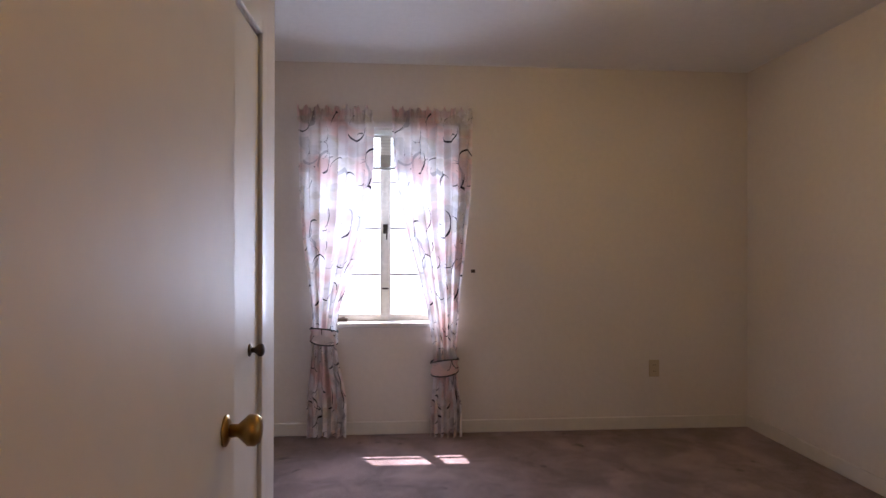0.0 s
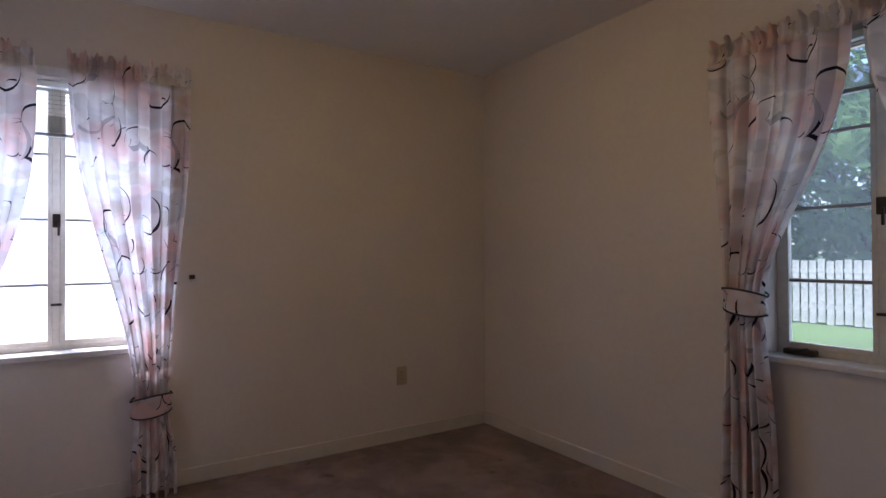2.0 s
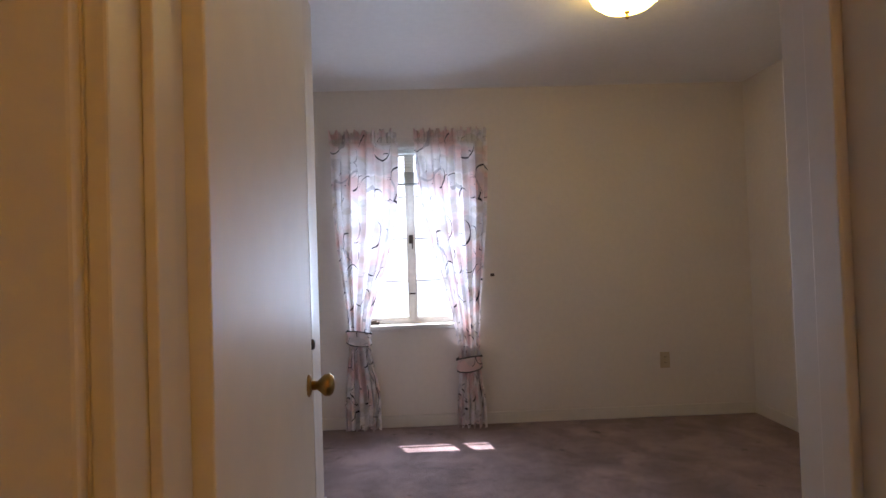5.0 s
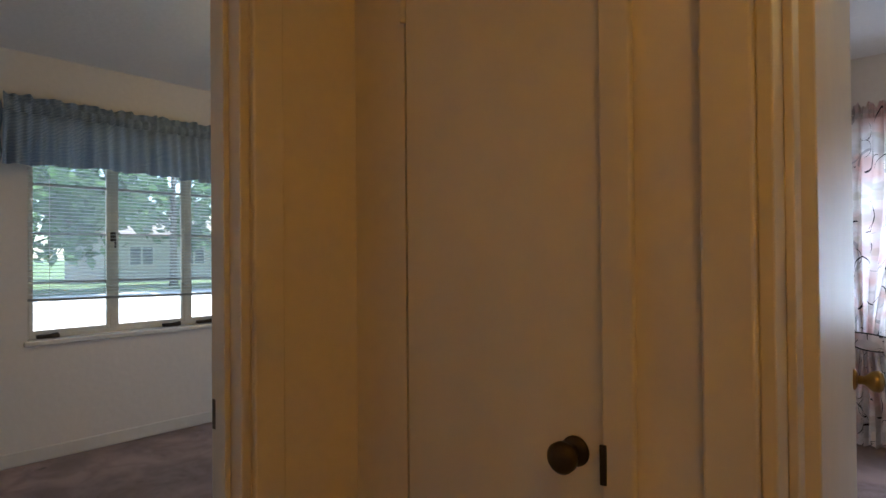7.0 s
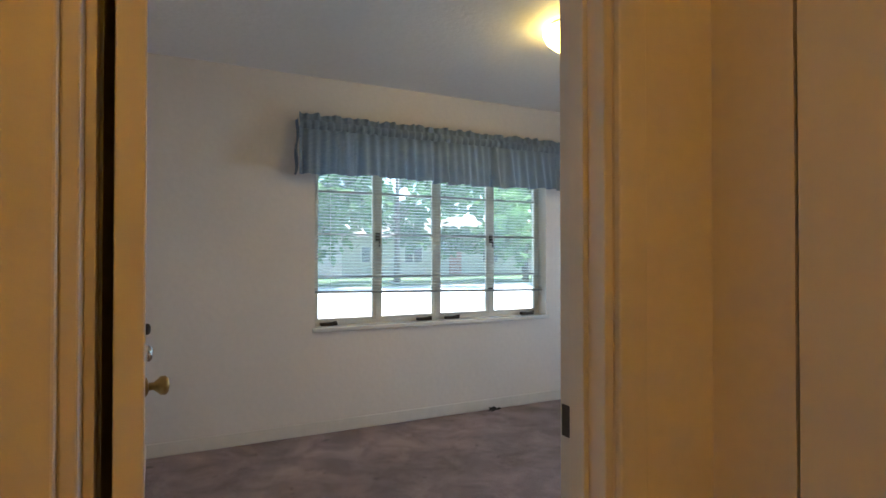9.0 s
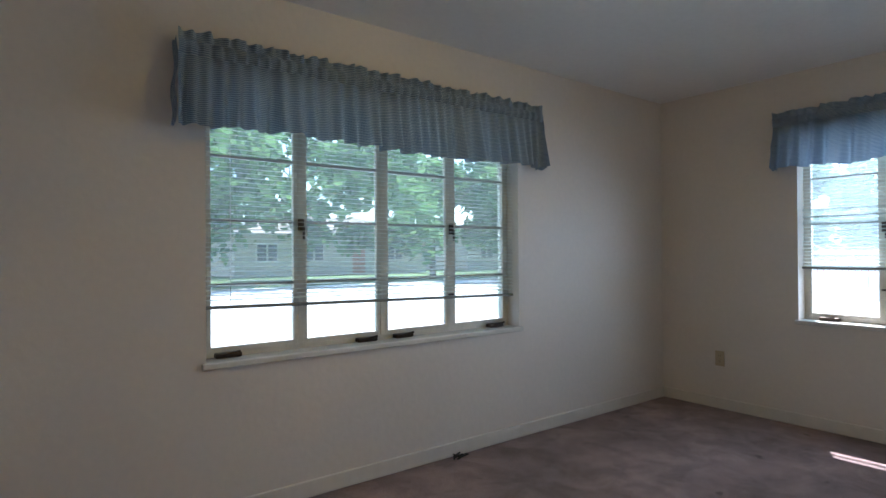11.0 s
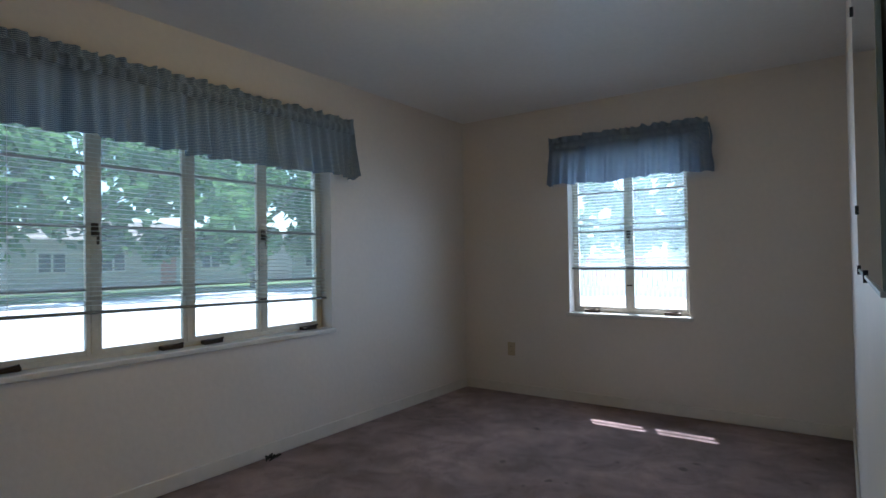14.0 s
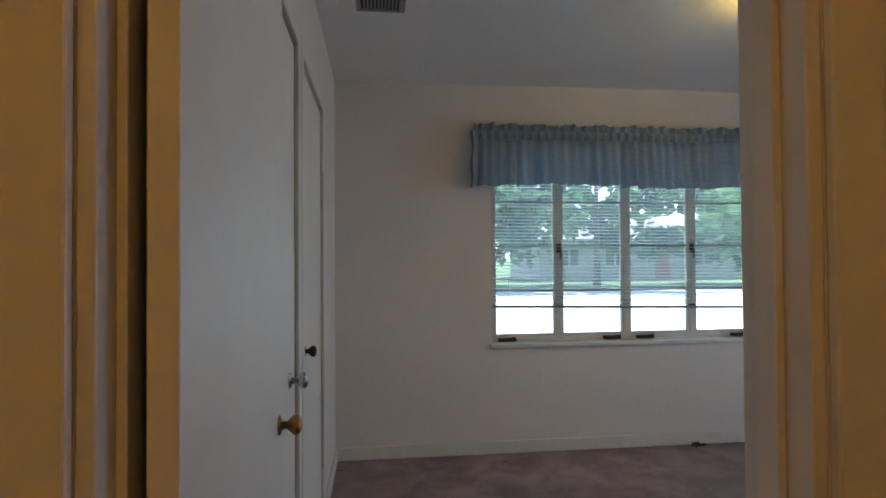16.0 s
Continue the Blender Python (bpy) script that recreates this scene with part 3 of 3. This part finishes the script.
def curtain(name, m, top, tie, foot, z_top, z_tie, z_foot, folds, seed, label, drop=1.6):
    """A tied-back curtain. top, tie, foot: (left, right) along the wall; local y is into the room negative."""
    ob = base(name, m)
    rnd = random.Random(seed)
    ph = [rnd.uniform(0, 6.28) for _ in range(6)]
    width = (top[1] - top[0]) * 1.35

    def span(z):
        if z >= z_tie:
            t = smooth(((z_top - z) / (z_top - z_tie)) ** drop)
            return [top[k] + (tie[k] - top[k]) * t for k in (0, 1)]
        t = smooth((z_tie - z) / (z_tie - z_foot) * 1.4)
        return [tie[k] + (foot[k] - tie[k]) * t for k in (0, 1)]

    def point(u, v):
        z = z_foot + (z_top - z_foot) * v
        l, r = span(z)
        tight = 1 - abs(z - z_tie) / 0.5 if abs(z - z_tie) < 0.5 else 0
        amp = (0.017 + 0.012 * (1 - v)) * (1 - 0.35 * tight)
        w = u + 0.012 * math.sin(9 * v + ph[0] + 5 * u)
        y = amp * (math.sin(2 * math.pi * folds * w + ph[1] + 1.2 * v) + 0.4 * math.sin(2 * math.pi * folds * 2.3 * w + ph[2] - 2 * v))
        x = l + (r - l) * u + 0.006 * math.sin(2 * math.pi * folds * u * 2 + ph[3])
        foot_drop = 0.012 * math.sin(2 * math.pi * folds * u + ph[4]) * (1 - v) ** 6
        return Vector((x, -0.075 - 0.03 * tight + y, z + foot_drop))

    cloth_grid("panel", M_FLORAL, ob, point, 150, 90, width)

    def head(u, v):
        x = top[0] + (top[1] - top[0]) * u
        y = 0.010 * math.sin(2 * math.pi * folds * 3.1 * u + ph[5]) + 0.008 * math.sin(2 * math.pi * folds * 5.3 * u + ph[2])
        z = z_top - 0.03 + 0.085 * v + v * 0.016 * math.sin(2 * math.pi * folds * 1.9 * u + ph[3]) + v * 0.009 * math.sin(2 * math.pi * folds * 4.7 * u)
        return Vector((x, -0.104 + 0.016 * math.sin(v * 3.1) + y * (0.6 + v), z))

    cloth_grid("ruffled_heading", M_FLORAL, ob, head, 120, 8, width)
    # the tie band, a flared loop of the same cloth
    cx, hw = (tie[0] + tie[1]) / 2, (tie[1] - tie[0]) / 2 + 0.012
    lean = 0.12 * (1 if (tie[0] + tie[1]) > (top[0] + top[1]) else -1)

    def band(u, v):
        a = 2 * math.pi * u
        z = z_tie + (v - 0.5) * 0.095 * (0.75 + 0.35 * abs(math.sin(a))) + lean * hw * math.cos(a) * 1.0
        return Vector((cx + (hw + 0.006 * math.sin(7 * v)) * math.cos(a), -0.092 - (0.046 + 0.008 * v) * math.sin(a), z))

    cloth_grid("tie_back", M_FLORAL, ob, band, 48, 6, 0.7, "tie-back band of the same floral cloth")
    for v in (0, 1):
        bm = bmesh.new()
        pts = [band(k / 40, v) for k in range(40)]
        for k in range(40):
            p, q = pts[k], pts[(k + 1) % 40]
            seg = rod(p, q, 0.0045, 6)
            me = bpy.data.meshes.new("tmp")
            seg.to_mesh(me)
            seg.free()
            bm.from_mesh(me)
            bpy.data.meshes.remove(me)
        part("piping", bm, M_DARK, ob, "thin dark piping")
    return tagged(ob, label, "curtain", "floral curtains")


def curtain_rod(name, m, x0, x1, z, label):
    ob = base(name, m)
    part("bar", box(x0, x1, -0.082, -0.074, z - 0.014, z + 0.014, 0.003), M_TRIM, ob)
    for x in (x0, x1 - 0.008):
        part("bracket", box(x, x + 0.008, -0.0735, -0.001, z - 0.013, z + 0.013, 0.002), M_TRIM, ob)
    return tagged(ob, label, "curtain rod")


NA = pose(0, 0, 0)
EA = pose(0, 0, 0, 0, 0, -90)
FL = "white cotton curtain with pink washes and black arcs, tied back"
curtain("curtain", NA, (-3.045, -2.565), (-2.945, -2.80), (-2.985, -2.735), 2.06, 0.66, 0.012, 4, 1, FL, 1.7)
curtain("curtain", NA, (-2.445, -1.92), (-2.175, -2.025), (-2.195, -1.99), 2.06, 0.455, 0.012, 5, 2, FL, 1.15)
curtain_rod("curtain_rod", NA, -3.04, -1.92, 2.055, "flat white curtain rod on short wall brackets")
curtain("curtain", EA, (1.75, 2.30), (1.825, 1.975), (1.80, 2.01), 2.02, 0.98, 0.03, 5, 3, FL, 1.2)
curtain("curtain", EA, (2.31, 2.87), (2.62, 2.83), (2.63, 2.86), 2.02, 1.02, 0.03, 5, 4, FL, 1.2)
curtain_rod("curtain_rod", EA, 1.75, 2.87, 2.015, "flat white curtain rod on short wall brackets")


def valance(name, m, x0, x1, z_top, z_low, folds, seed, label):
    """A short gathered curtain on a rod: ruffle above, pocket, skirt below."""
    ob = base(name, m)
    rnd = random.Random(seed)
    ph = [rnd.uniform(0, 6.28) for _ in range(8)]
    w = x1 - x0

    def skirt(u, v):
        z = z_low + (z_top - 0.055 - z_low) * v
        open_ = 1 - v
        y = (0.010 + 0.032 * open_) * (math.sin(2 * math.pi * folds * u + ph[0] + 3.2 * math.sin(7 * w * u + ph[6]) + 1.1 * math.sin(17 * w * u + ph[3])) * (0.65 + 0.35 * math.sin(11 * w * u + ph[7])) + 0.5 * math.sin(2 * math.pi * folds * 2.37 * u + ph[1] + 2 * math.sin(5 * w * u)))
        flare = 0.014 * open_ * (2 * u - 1)
        z += open_ * 0.006 * math.sin(2 * math.pi * folds * 0.8 * u + ph[2] + 2 * math.sin(6 * w * u)) + open_ * 0.010 * math.sin(2 * math.pi * 1.3 * u + ph[3])
        return Vector((x0 + w * u + flare, -0.082 - 0.03 * open_ + y, z))

    def pocket(u, v):
        y = 0.006 * math.sin(2 * math.pi * folds * 2.9 * u + ph[4]) + 0.003 * math.sin(2 * math.pi * folds * 6.1 * u)
        return Vector((x0 + w * u, -0.090 - 0.012 * math.sin(math.pi * v) + y, z_top - 0.065 + 0.06 * v))

    def ruffle(u, v):
        y = 0.012 * (0.3 + v) * math.sin(2 * math.pi * folds * 2.3 * u + ph[5]) + 0.010 * v * math.sin(2 * math.pi * folds * 4.1 * u + ph[7])
        wander = 2.4 * math.sin(8 * w * u + ph[0]) + 1.2 * math.sin(21 * w * u + ph[2])
        z = z_top - 0.008 + 0.045 * v + v * 0.007 * math.sin(2 * math.pi * folds * 1.1 * u + ph[1] + wander) + v * 0.004 * math.sin(2 * math.pi * folds * 2.7 * u - wander)
        return Vector((x0 + w * u, -0.088 + y, z))

    n = int(90 * w + 60)
    cloth_grid("skirt", M_GINGHAM, ob, skirt, n, 16, w * 1.9)
    cloth_grid("rod_pocket", M_GINGHAM, ob, pocket, n, 6, w * 1.9)
    cloth_grid("ruffle", M_GINGHAM, ob, ruffle, n, 5, w * 1.9)
    for s in (0, 1):
        xs = x0 if s == 0 else x1

        def side(u, v, xs=xs, s=s):
            z = z_low + (z_top - z_low) * v
            open_ = 1 - v
            return Vector((xs + 0.014 * open_ * (2 * s - 1) + 0.006 * math.sin(11 * v), -0.003 - (0.085 + 0.02 * open_) * u, z + 0.006 * math.sin(8 * u)))

        cloth_grid("side_return", M_GINGHAM, ob, side, 10, 14, 0.12)
    part("rod", box(x0 + 0.004, x1 - 0.004, -0.086, -0.080, z_top - 0.05, z_top - 0.02, 0.002), M_TRIM, ob)
    return tagged(ob, label, "valance", "gingham valances")


WB = pose(BX0, 0, 0, 0, 0, 90)
valance("valance", WB, -3.755, -1.53, 2.125, 1.755, 14, 5, "long blue and white gingham valance, gathered on a rod")
valance("valance", pose(0, 0, 0), -5.62, -4.41, 2.125, 1.77, 7, 6, "short blue and white gingham valance, gathered on a rod")


# ---- lamps and fixtures ----
def dome_lamp(name, x, y, mat, label, r=0.17):
    ob = base(name, pose(x, y, CEIL))
    part("canopy", turned([(r * 0.85, -0.022), (r * 0.85, -0.002), (r * 0.4, -0.0015)], Matrix.Identity(4), 32), M_BRASS, ob, "", True)
    part("shade", turned([(0.004, -0.135), (r * 0.35, -0.130), (r * 0.65, -0.112), (r * 0.9, -0.078), (r, -0.040), (r * 0.99, -0.0235)], Matrix.Identity(4), 36), mat, ob, "pressed glass bowl shade", True)
    part("finial", turned([(0.002, -0.172), (0.008, -0.166), (0.009, -0.158), (0.005, -0.150), (0.012, -0.142), (0.012, -0.136)], Matrix.Identity(4), 14), M_BRASS, ob, "brass finial", True)
    return tagged(ob, label, "ceiling lamp")


dome_lamp("ceiling_lamp", -5.06, -2.60, M_LAMP, "glass bowl ceiling lamp, lit warm yellow")
dome_lamp("ceiling_lamp", -1.42, -1.54, M_LAMP, "glass bowl ceiling lamp in the curtained bedroom")
dome_lamp("ceiling_lamp", -1.75, -4.62, M_HALL_LAMP, "warm glass bowl ceiling lamp in the hall", 0.14)


def vent(name, x, y, w, d):
    ob = base(name, pose(x, y, CEIL))
    for a in ((-w / 2, w / 2, -d / 2, -d / 2 + 0.02), (-w / 2, w / 2, d / 2 - 0.02, d / 2), (-w / 2, -w / 2 + 0.02, -d / 2 + 0.02, d / 2 - 0.02), (w / 2 - 0.02, w / 2, -d / 2 + 0.02, d / 2 - 0.02)):
        part("frame", box(*a, -0.012, -0.001, 0.002), M_VENT, ob)
    part("backing", box(-w / 2 + 0.02, w / 2 - 0.02, -d / 2 + 0.02, d / 2 - 0.02, -0.003, -0.001), M_DARK, ob)
    k = -d / 2 + 0.032
    while k < d / 2 - 0.025:
        part("slat", box(-w / 2 + 0.02, w / 2 - 0.02, k, k + 0.007, -0.011, -0.0035), M_VENT, ob)
        k += 0.016
    return tagged(ob, "grey metal ceiling air vent", "air vent")


vent("air_vent", -5.38, -4.36, 0.16, 0.22)


def outlet(name, m, label):
    ob = base(name, m)
    part("plate", box(-0.036, 0.036, -0.006, -0.0005, -0.058, 0.058, 0.003), M_PLATE, ob)
    for z in (-0.021, 0.021):
        s = part("socket", box(-0.016, 0.016, -0.0085, -0.0062, z - 0.014, z + 0.014, 0.001), M_PLATE, ob)
        for x in (-0.006, 0.006):
            part("slot", box(x - 0.0012, x + 0.0012, -0.0092, -0.0086, z - 0.003, z + 0.006), M_DARK, s)
    part("screw", turned([(0.003, 0), (0.002, 0.001)], pose(0, -0.0061, 0, 90), 8), M_BRASS, ob)
    return tagged(ob, label, "outlet")


outlet("outlet", pose(-0.665, 0, 0.41), "tan plastic double wall outlet")
outlet("outlet", pose(-6.053, 0, 0.383), "small cream plastic double wall outlet")

hk = base("tieback_hook", pose(-1.912, 0, 1.073))
part("stem", rod((0, -0.001, 0), (0, -0.05, 0), 0.004), M_BRONZE, hk)
part("head", box(-0.014, 0.014, -0.058, -0.0505, -0.011, 0.011, 0.003), M_BRONZE, hk)
tagged(hk, "small dark curtain hook on the wall", "hook")

# a torn cable stub and carpet fluff at the foot of the street wall
cs = base("cable_stub", pose(BX0 + 0.05, -2.225, 0))
rnd = random.Random(9)
for k in range(9):
    a = rnd.uniform(0, math.pi)
    part("strand", rod((rnd.uniform(-0.03, 0.03), rnd.uniform(-0.05, 0.05), 0.004), (rnd.uniform(-0.02, 0.03), 0.06 * math.cos(a), 0.009 + 0.02 * math.sin(a)), 0.005, 6), M_DARK, cs)
tagged(cs, "dark torn cable stub at the baseboard", "cable")

# frameless mirror on the bedroom's inner wall
mr = base("wall_mirror", pose(BX1, 0, 0))
part("glass", box(-0.009, -0.004, -3.60, -2.50, 1.143, 2.02), M_EDGE, mr, "greenish glass edge")
part("silvering", box(-0.0098, -0.0092, -3.597, -2.503, 1.146, 2.017), M_MIRROR, mr)
part("bottom_channel", box(-0.012, -0.0005, -3.60, -2.50, 1.136, 1.1425, 0.001), M_VENT, mr)
for y, z in ((-2.494, 1.84), (-2.494, 1.30), (-2.56, 1.140), (-3.05, 1.140)):
    part("clip", box(-0.014, -0.0005, y - 0.008, y + 0.005, z - 0.012, z + 0.012, 0.001), M_DARK, mr)
tagged(mr, "frameless wall mirror with clips and metal channel", "mirror")

# ---- outdoors ----
tagged(link("ground", box(-400, 400, -400, 400, -0.50, -0.22), M_GRASS), "mown green lawn reaching far off", "ground", kind="structure")
tagged(link("road", box(-27, -11.5, -300, 300, -0.215, -0.195), M_CONC), "sun-bleached pale concrete road", "road", kind="structure")
tagged(link("pavement", box(-16, 3.0, 1.6, 26, -0.215, -0.19), M_CONC), "sun-bleached concrete driveway", "pavement", kind="structure")


def tree(name, x, y, h, r, seed, label, n=2600, leaf=0.16, low=0.3):
    ob = base(name, pose(x, y, -0.22))
    rnd = random.Random(seed)
    part("trunk", turned([(0.22, 0), (0.17, 0.5), (0.14, h * 0.35), (0.08, h * 0.62)], Matrix.Identity(4), 12), M_BARK, ob, "", True)
    clumps = []
    for k in range(26):
        a, e = rnd.uniform(0, 6.28), rnd.uniform(0, 1)
        rr = r * math.sqrt(rnd.random())
        c = Vector((rr * math.cos(a), rr * math.sin(a), h * (low + (1 - low) * e) - 0.2))
        c.z = min(c.z, h * (1 - 0.35 * (rr / r) ** 2))
        clumps.append((c, rnd.uniform(0.5, 1.1) * r * 0.34))
        if k < 9:
            part("limb", rod((0, 0, h * rnd.uniform(0.25, 0.5)), c, 0.035, 6), M_BARK, ob)
    vs, fs = [], []
    for k in range(n):
        c, cr = clumps[rnd.randrange(len(clumps))]
        d = Vector((rnd.gauss(0, 1), rnd.gauss(0, 1), rnd.gauss(0, 0.8))).normalized() * cr * rnd.random() ** 0.4
        p = c + d
        u = Vector((rnd.gauss(0, 1), rnd.gauss(0, 1), rnd.gauss(0, 1))).normalized()
        v = u.orthogonal().normalized()
        s = leaf * rnd.uniform(0.6, 1.4)
        i = len(vs)
        vs += [p - u * s, p + v * s * 0.5, p + u * s, p - v * s * 0.5]
        fs.append((i, i + 1, i + 2, i + 3))
    me = bpy.data.meshes.new("crown")
    me.from_pydata([tuple(v) for v in vs], [], fs)
    me.materials.append(M_LEAF)
    cr = new("crown", me)
    cr.parent = ob
    return tagged(ob, label, "tree")


for k, (x, y, h, r) in enumerate(((-9.6, -4.9, 6.0, 2.2), (-29, -16, 9, 5.0), (-30, -8, 10, 5.0), (-29, 0, 9, 5), (-31, 7, 10, 5), (-29, 14, 9, 5), (-30, 22, 10, 5), (-32, -25, 10, 5), (-30, 32, 9, 5))):
    tree("tree", x, y, h, r, 20 + k, "broad shade tree with green leaves by the street", 2900 if k else 3200, 0.36 if k else 0.13, 0.26 if k else 0.5)
for k, (x, y, h, r) in enumerate(((-12, 24, 8, 4.2), (-6, 26, 9, 4.5), (0, 24, 8, 4.2), (7, 22, 8, 4))):
    tree("tree", x, y, h, r, 40 + k, "broad leafy tree behind the driveway", 3600, 0.30, 0.24)
for k, (x, y, h, r) in enumerate(((13.2, 4.5, 7, 3.2), (13.6, 0.5, 7.5, 3.2), (13.4, -3.4, 7, 3), (13.8, 8.5, 7.5, 3.4), (13.0, 2.4, 5.5, 2.8), (15.5, 6.0, 9, 3.6), (14.0, -7, 7, 3))):
    tree("tree", x, y, h, r, 60 + k, "dense green tree behind the back yard fence", 5200, 0.17, 0.14)


def house(name, x, y, w, d, turn, label):
    ob = base(name, pose(x, y, -0.22, 0, 0, turn))
    part("wall", box(-w / 2, w / 2, -d / 2, d / 2, 0, 2.7), M_STUCCO, ob)
    bm = bmesh.new()
    o, hh = 0.6, 1.5
    a = [bm.verts.new(v) for v in ((-w / 2 - o, -d / 2 - o, 2.7), (w / 2 + o, -d / 2 - o, 2.7), (w / 2 + o, d / 2 + o, 2.7), (-w / 2 - o, d / 2 + o, 2.7))]
    b = [bm.verts.new(v) for v in ((-w / 2 + d / 2, 0, 2.7 + hh), (w / 2 - d / 2, 0, 2.7 + hh))]
    for f in ((a[0], a[1], b[1], b[0]), (a[1], a[2], b[1]), (a[2], a[3], b[0], b[1]), (a[3], a[0], b[0]), (a[3], a[2], a[1], a[0])):
        bm.faces.new(f)
    part("roof", bm, M_ROOF, ob)
    for k in (-0.36, -0.14, 0.30):
        cx = k * w
        wd = part("window", box(cx - 0.7, cx + 0.7, -d / 2 - 0.05, -d / 2 - 0.002, 0.9, 2.1), M_TRIM, ob)
        for s in (-0.34, 0.34):
            part("pane", box(cx + s - 0.28, cx + s + 0.28, -d / 2 - 0.06, -d / 2 - 0.051, 1.0, 2.0), M_PANE, wd)
    part("door", box(0.06 * w, 0.06 * w + 0.95, -d / 2 - 0.05, -d / 2 - 0.002, 0.1, 2.15), M_BRICK, ob)
    return tagged(ob, label, "house")


for y in (-24, -5, 13, 31):
    house("house", -42, y, 14, 8, 90, "single-storey pale stucco house across the street")
house("house", -5, 36, 15, 8, 0, "single-storey pale stucco house behind the driveway")


def fence(name, x, y0, y1, h, label):
    ob = base(name, pose(x, 0, -0.22))
    for z in (0.3, h - 0.25):
        part("rail", box(0.022, 0.06, y0, y1, z, z + 0.08), M_FENCE, ob)
    rn = random.Random(3)
    me = None
    y = y0
    while y < y1:
        if me is None:
            o = part("picket", box(-0.01, 0.012, 0, 0.125, 0.03, h, 0.004), M_FENCE, ob)
            me = o.data
        else:
            o = new("picket", me)
            o.parent = ob
        o.location = (rn.uniform(-0.006, 0.006), y, rn.uniform(-0.03, 0.03))
        y += 0.155
    return tagged(ob, label, "fence")


fence("fence", 9.8, -9, 16, 1.27, "weathered grey wooden picket fence")
fn = fence("fence", 0, -14, 8, 1.15, "pale weathered picket fence along the driveway")
fn.matrix_world = pose(-6, 14.5, -0.22, 0, 0, 90)

pl = base("brick_planter", pose(2.35, -1.96, -0.22))
part("body", box(-0.13, 0.13, -0.13, 0.13, 0, 0.84, 0.01), M_BRICK, pl)
part("cap", box(-0.16, 0.16, -0.16, 0.16, 0.841, 0.92, 0.015), M_BRICK, pl)
tagged(pl, "pink brick garden pillar with a flat cap", "pillar")

pm = base("palm_tree", pose(4.9, 1.15, -0.22))
part("trunk", turned([(0.19, 0), (0.15, 0.4), (0.135, 1.5), (0.13, 3.2), (0.11, 4.4)], Matrix.Identity(4), 14), M_BARK, pm, "", True)
rnd = random.Random(12)
for k in range(16):
    a, up = k * 2.4, rnd.uniform(-0.3, 0.9)
    bm = bmesh.new()
    pts = [Vector((math.cos(a), math.sin(a), 0)) * (1.9 * s) + Vector((0, 0, 4.4 + up * 1.6 * s - 1.7 * s * s)) for s in (j / 12 for j in range(13))]
    side = Vector((-math.sin(a), math.cos(a), 0))
    for j in range(1, 12):
        for sg in (1, -1):
            p, q = pts[j], pts[j + 1]
            ln = 0.5 * math.sin(math.pi * (j + 0.5) / 13) + 0.1
            t = p + side * sg * ln + Vector((0, 0, -0.35 * ln)) + (q - p) * 1.4
            bm.faces.new([bm.verts.new(v) for v in (p, p + (q - p) * 0.45, t)])
    part("frond", bm, M_LEAF, pm)
tagged(pm, "palm tree with drooping green fronds in the yard", "palm tree")

car = base("parked_car", pose(-11.5, 19.5, -0.19, 0, 0, 4))
part("body", box(-2.1, 2.1, -0.85, 0.85, 0.28, 0.85, 0.12), M_RED, car)
part("cabin", box(-1.2, 1.1, -0.74, 0.74, 0.85, 1.35, 0.18), M_RED, car)
for x in (-1.3, 1.3):
    for y in (-0.80, 0.80):
        wh = part("wheel", turned([(0.30, -0.1), (0.32, -0.07), (0.32, 0.07), (0.30, 0.1)], pose(x, y, 0.32, 90), 20), M_TYRE, car)
        part("rim", turned([(0.17, -0.105), (0.17, 0.105)], pose(x, y, 0.32, 90), 14), M_CHROME, wh)
for s in (-1, 1):
    part("side_window", box(-0.95, 0.9, s * 0.748 - 0.004, s * 0.748 + 0.004, 0.95, 1.24), M_PANE, car)
tagged(car, "red car parked on the driveway", "car")

# Added emissive panel: stands in for the overexposed outdoors past the north window.
glow = material("glowing_backdrop", (0.8, 0.8, 0.8), 0.9)
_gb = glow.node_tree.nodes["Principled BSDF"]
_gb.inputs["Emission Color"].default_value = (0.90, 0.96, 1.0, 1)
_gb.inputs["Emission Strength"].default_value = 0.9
tagged(link("backdrop", box(-4.4, 0.6, 9.0, 9.1, -0.21, 7.0), glow), "added glowing white panel standing in for bright daylight beyond the north window", "backdrop", kind="structure")
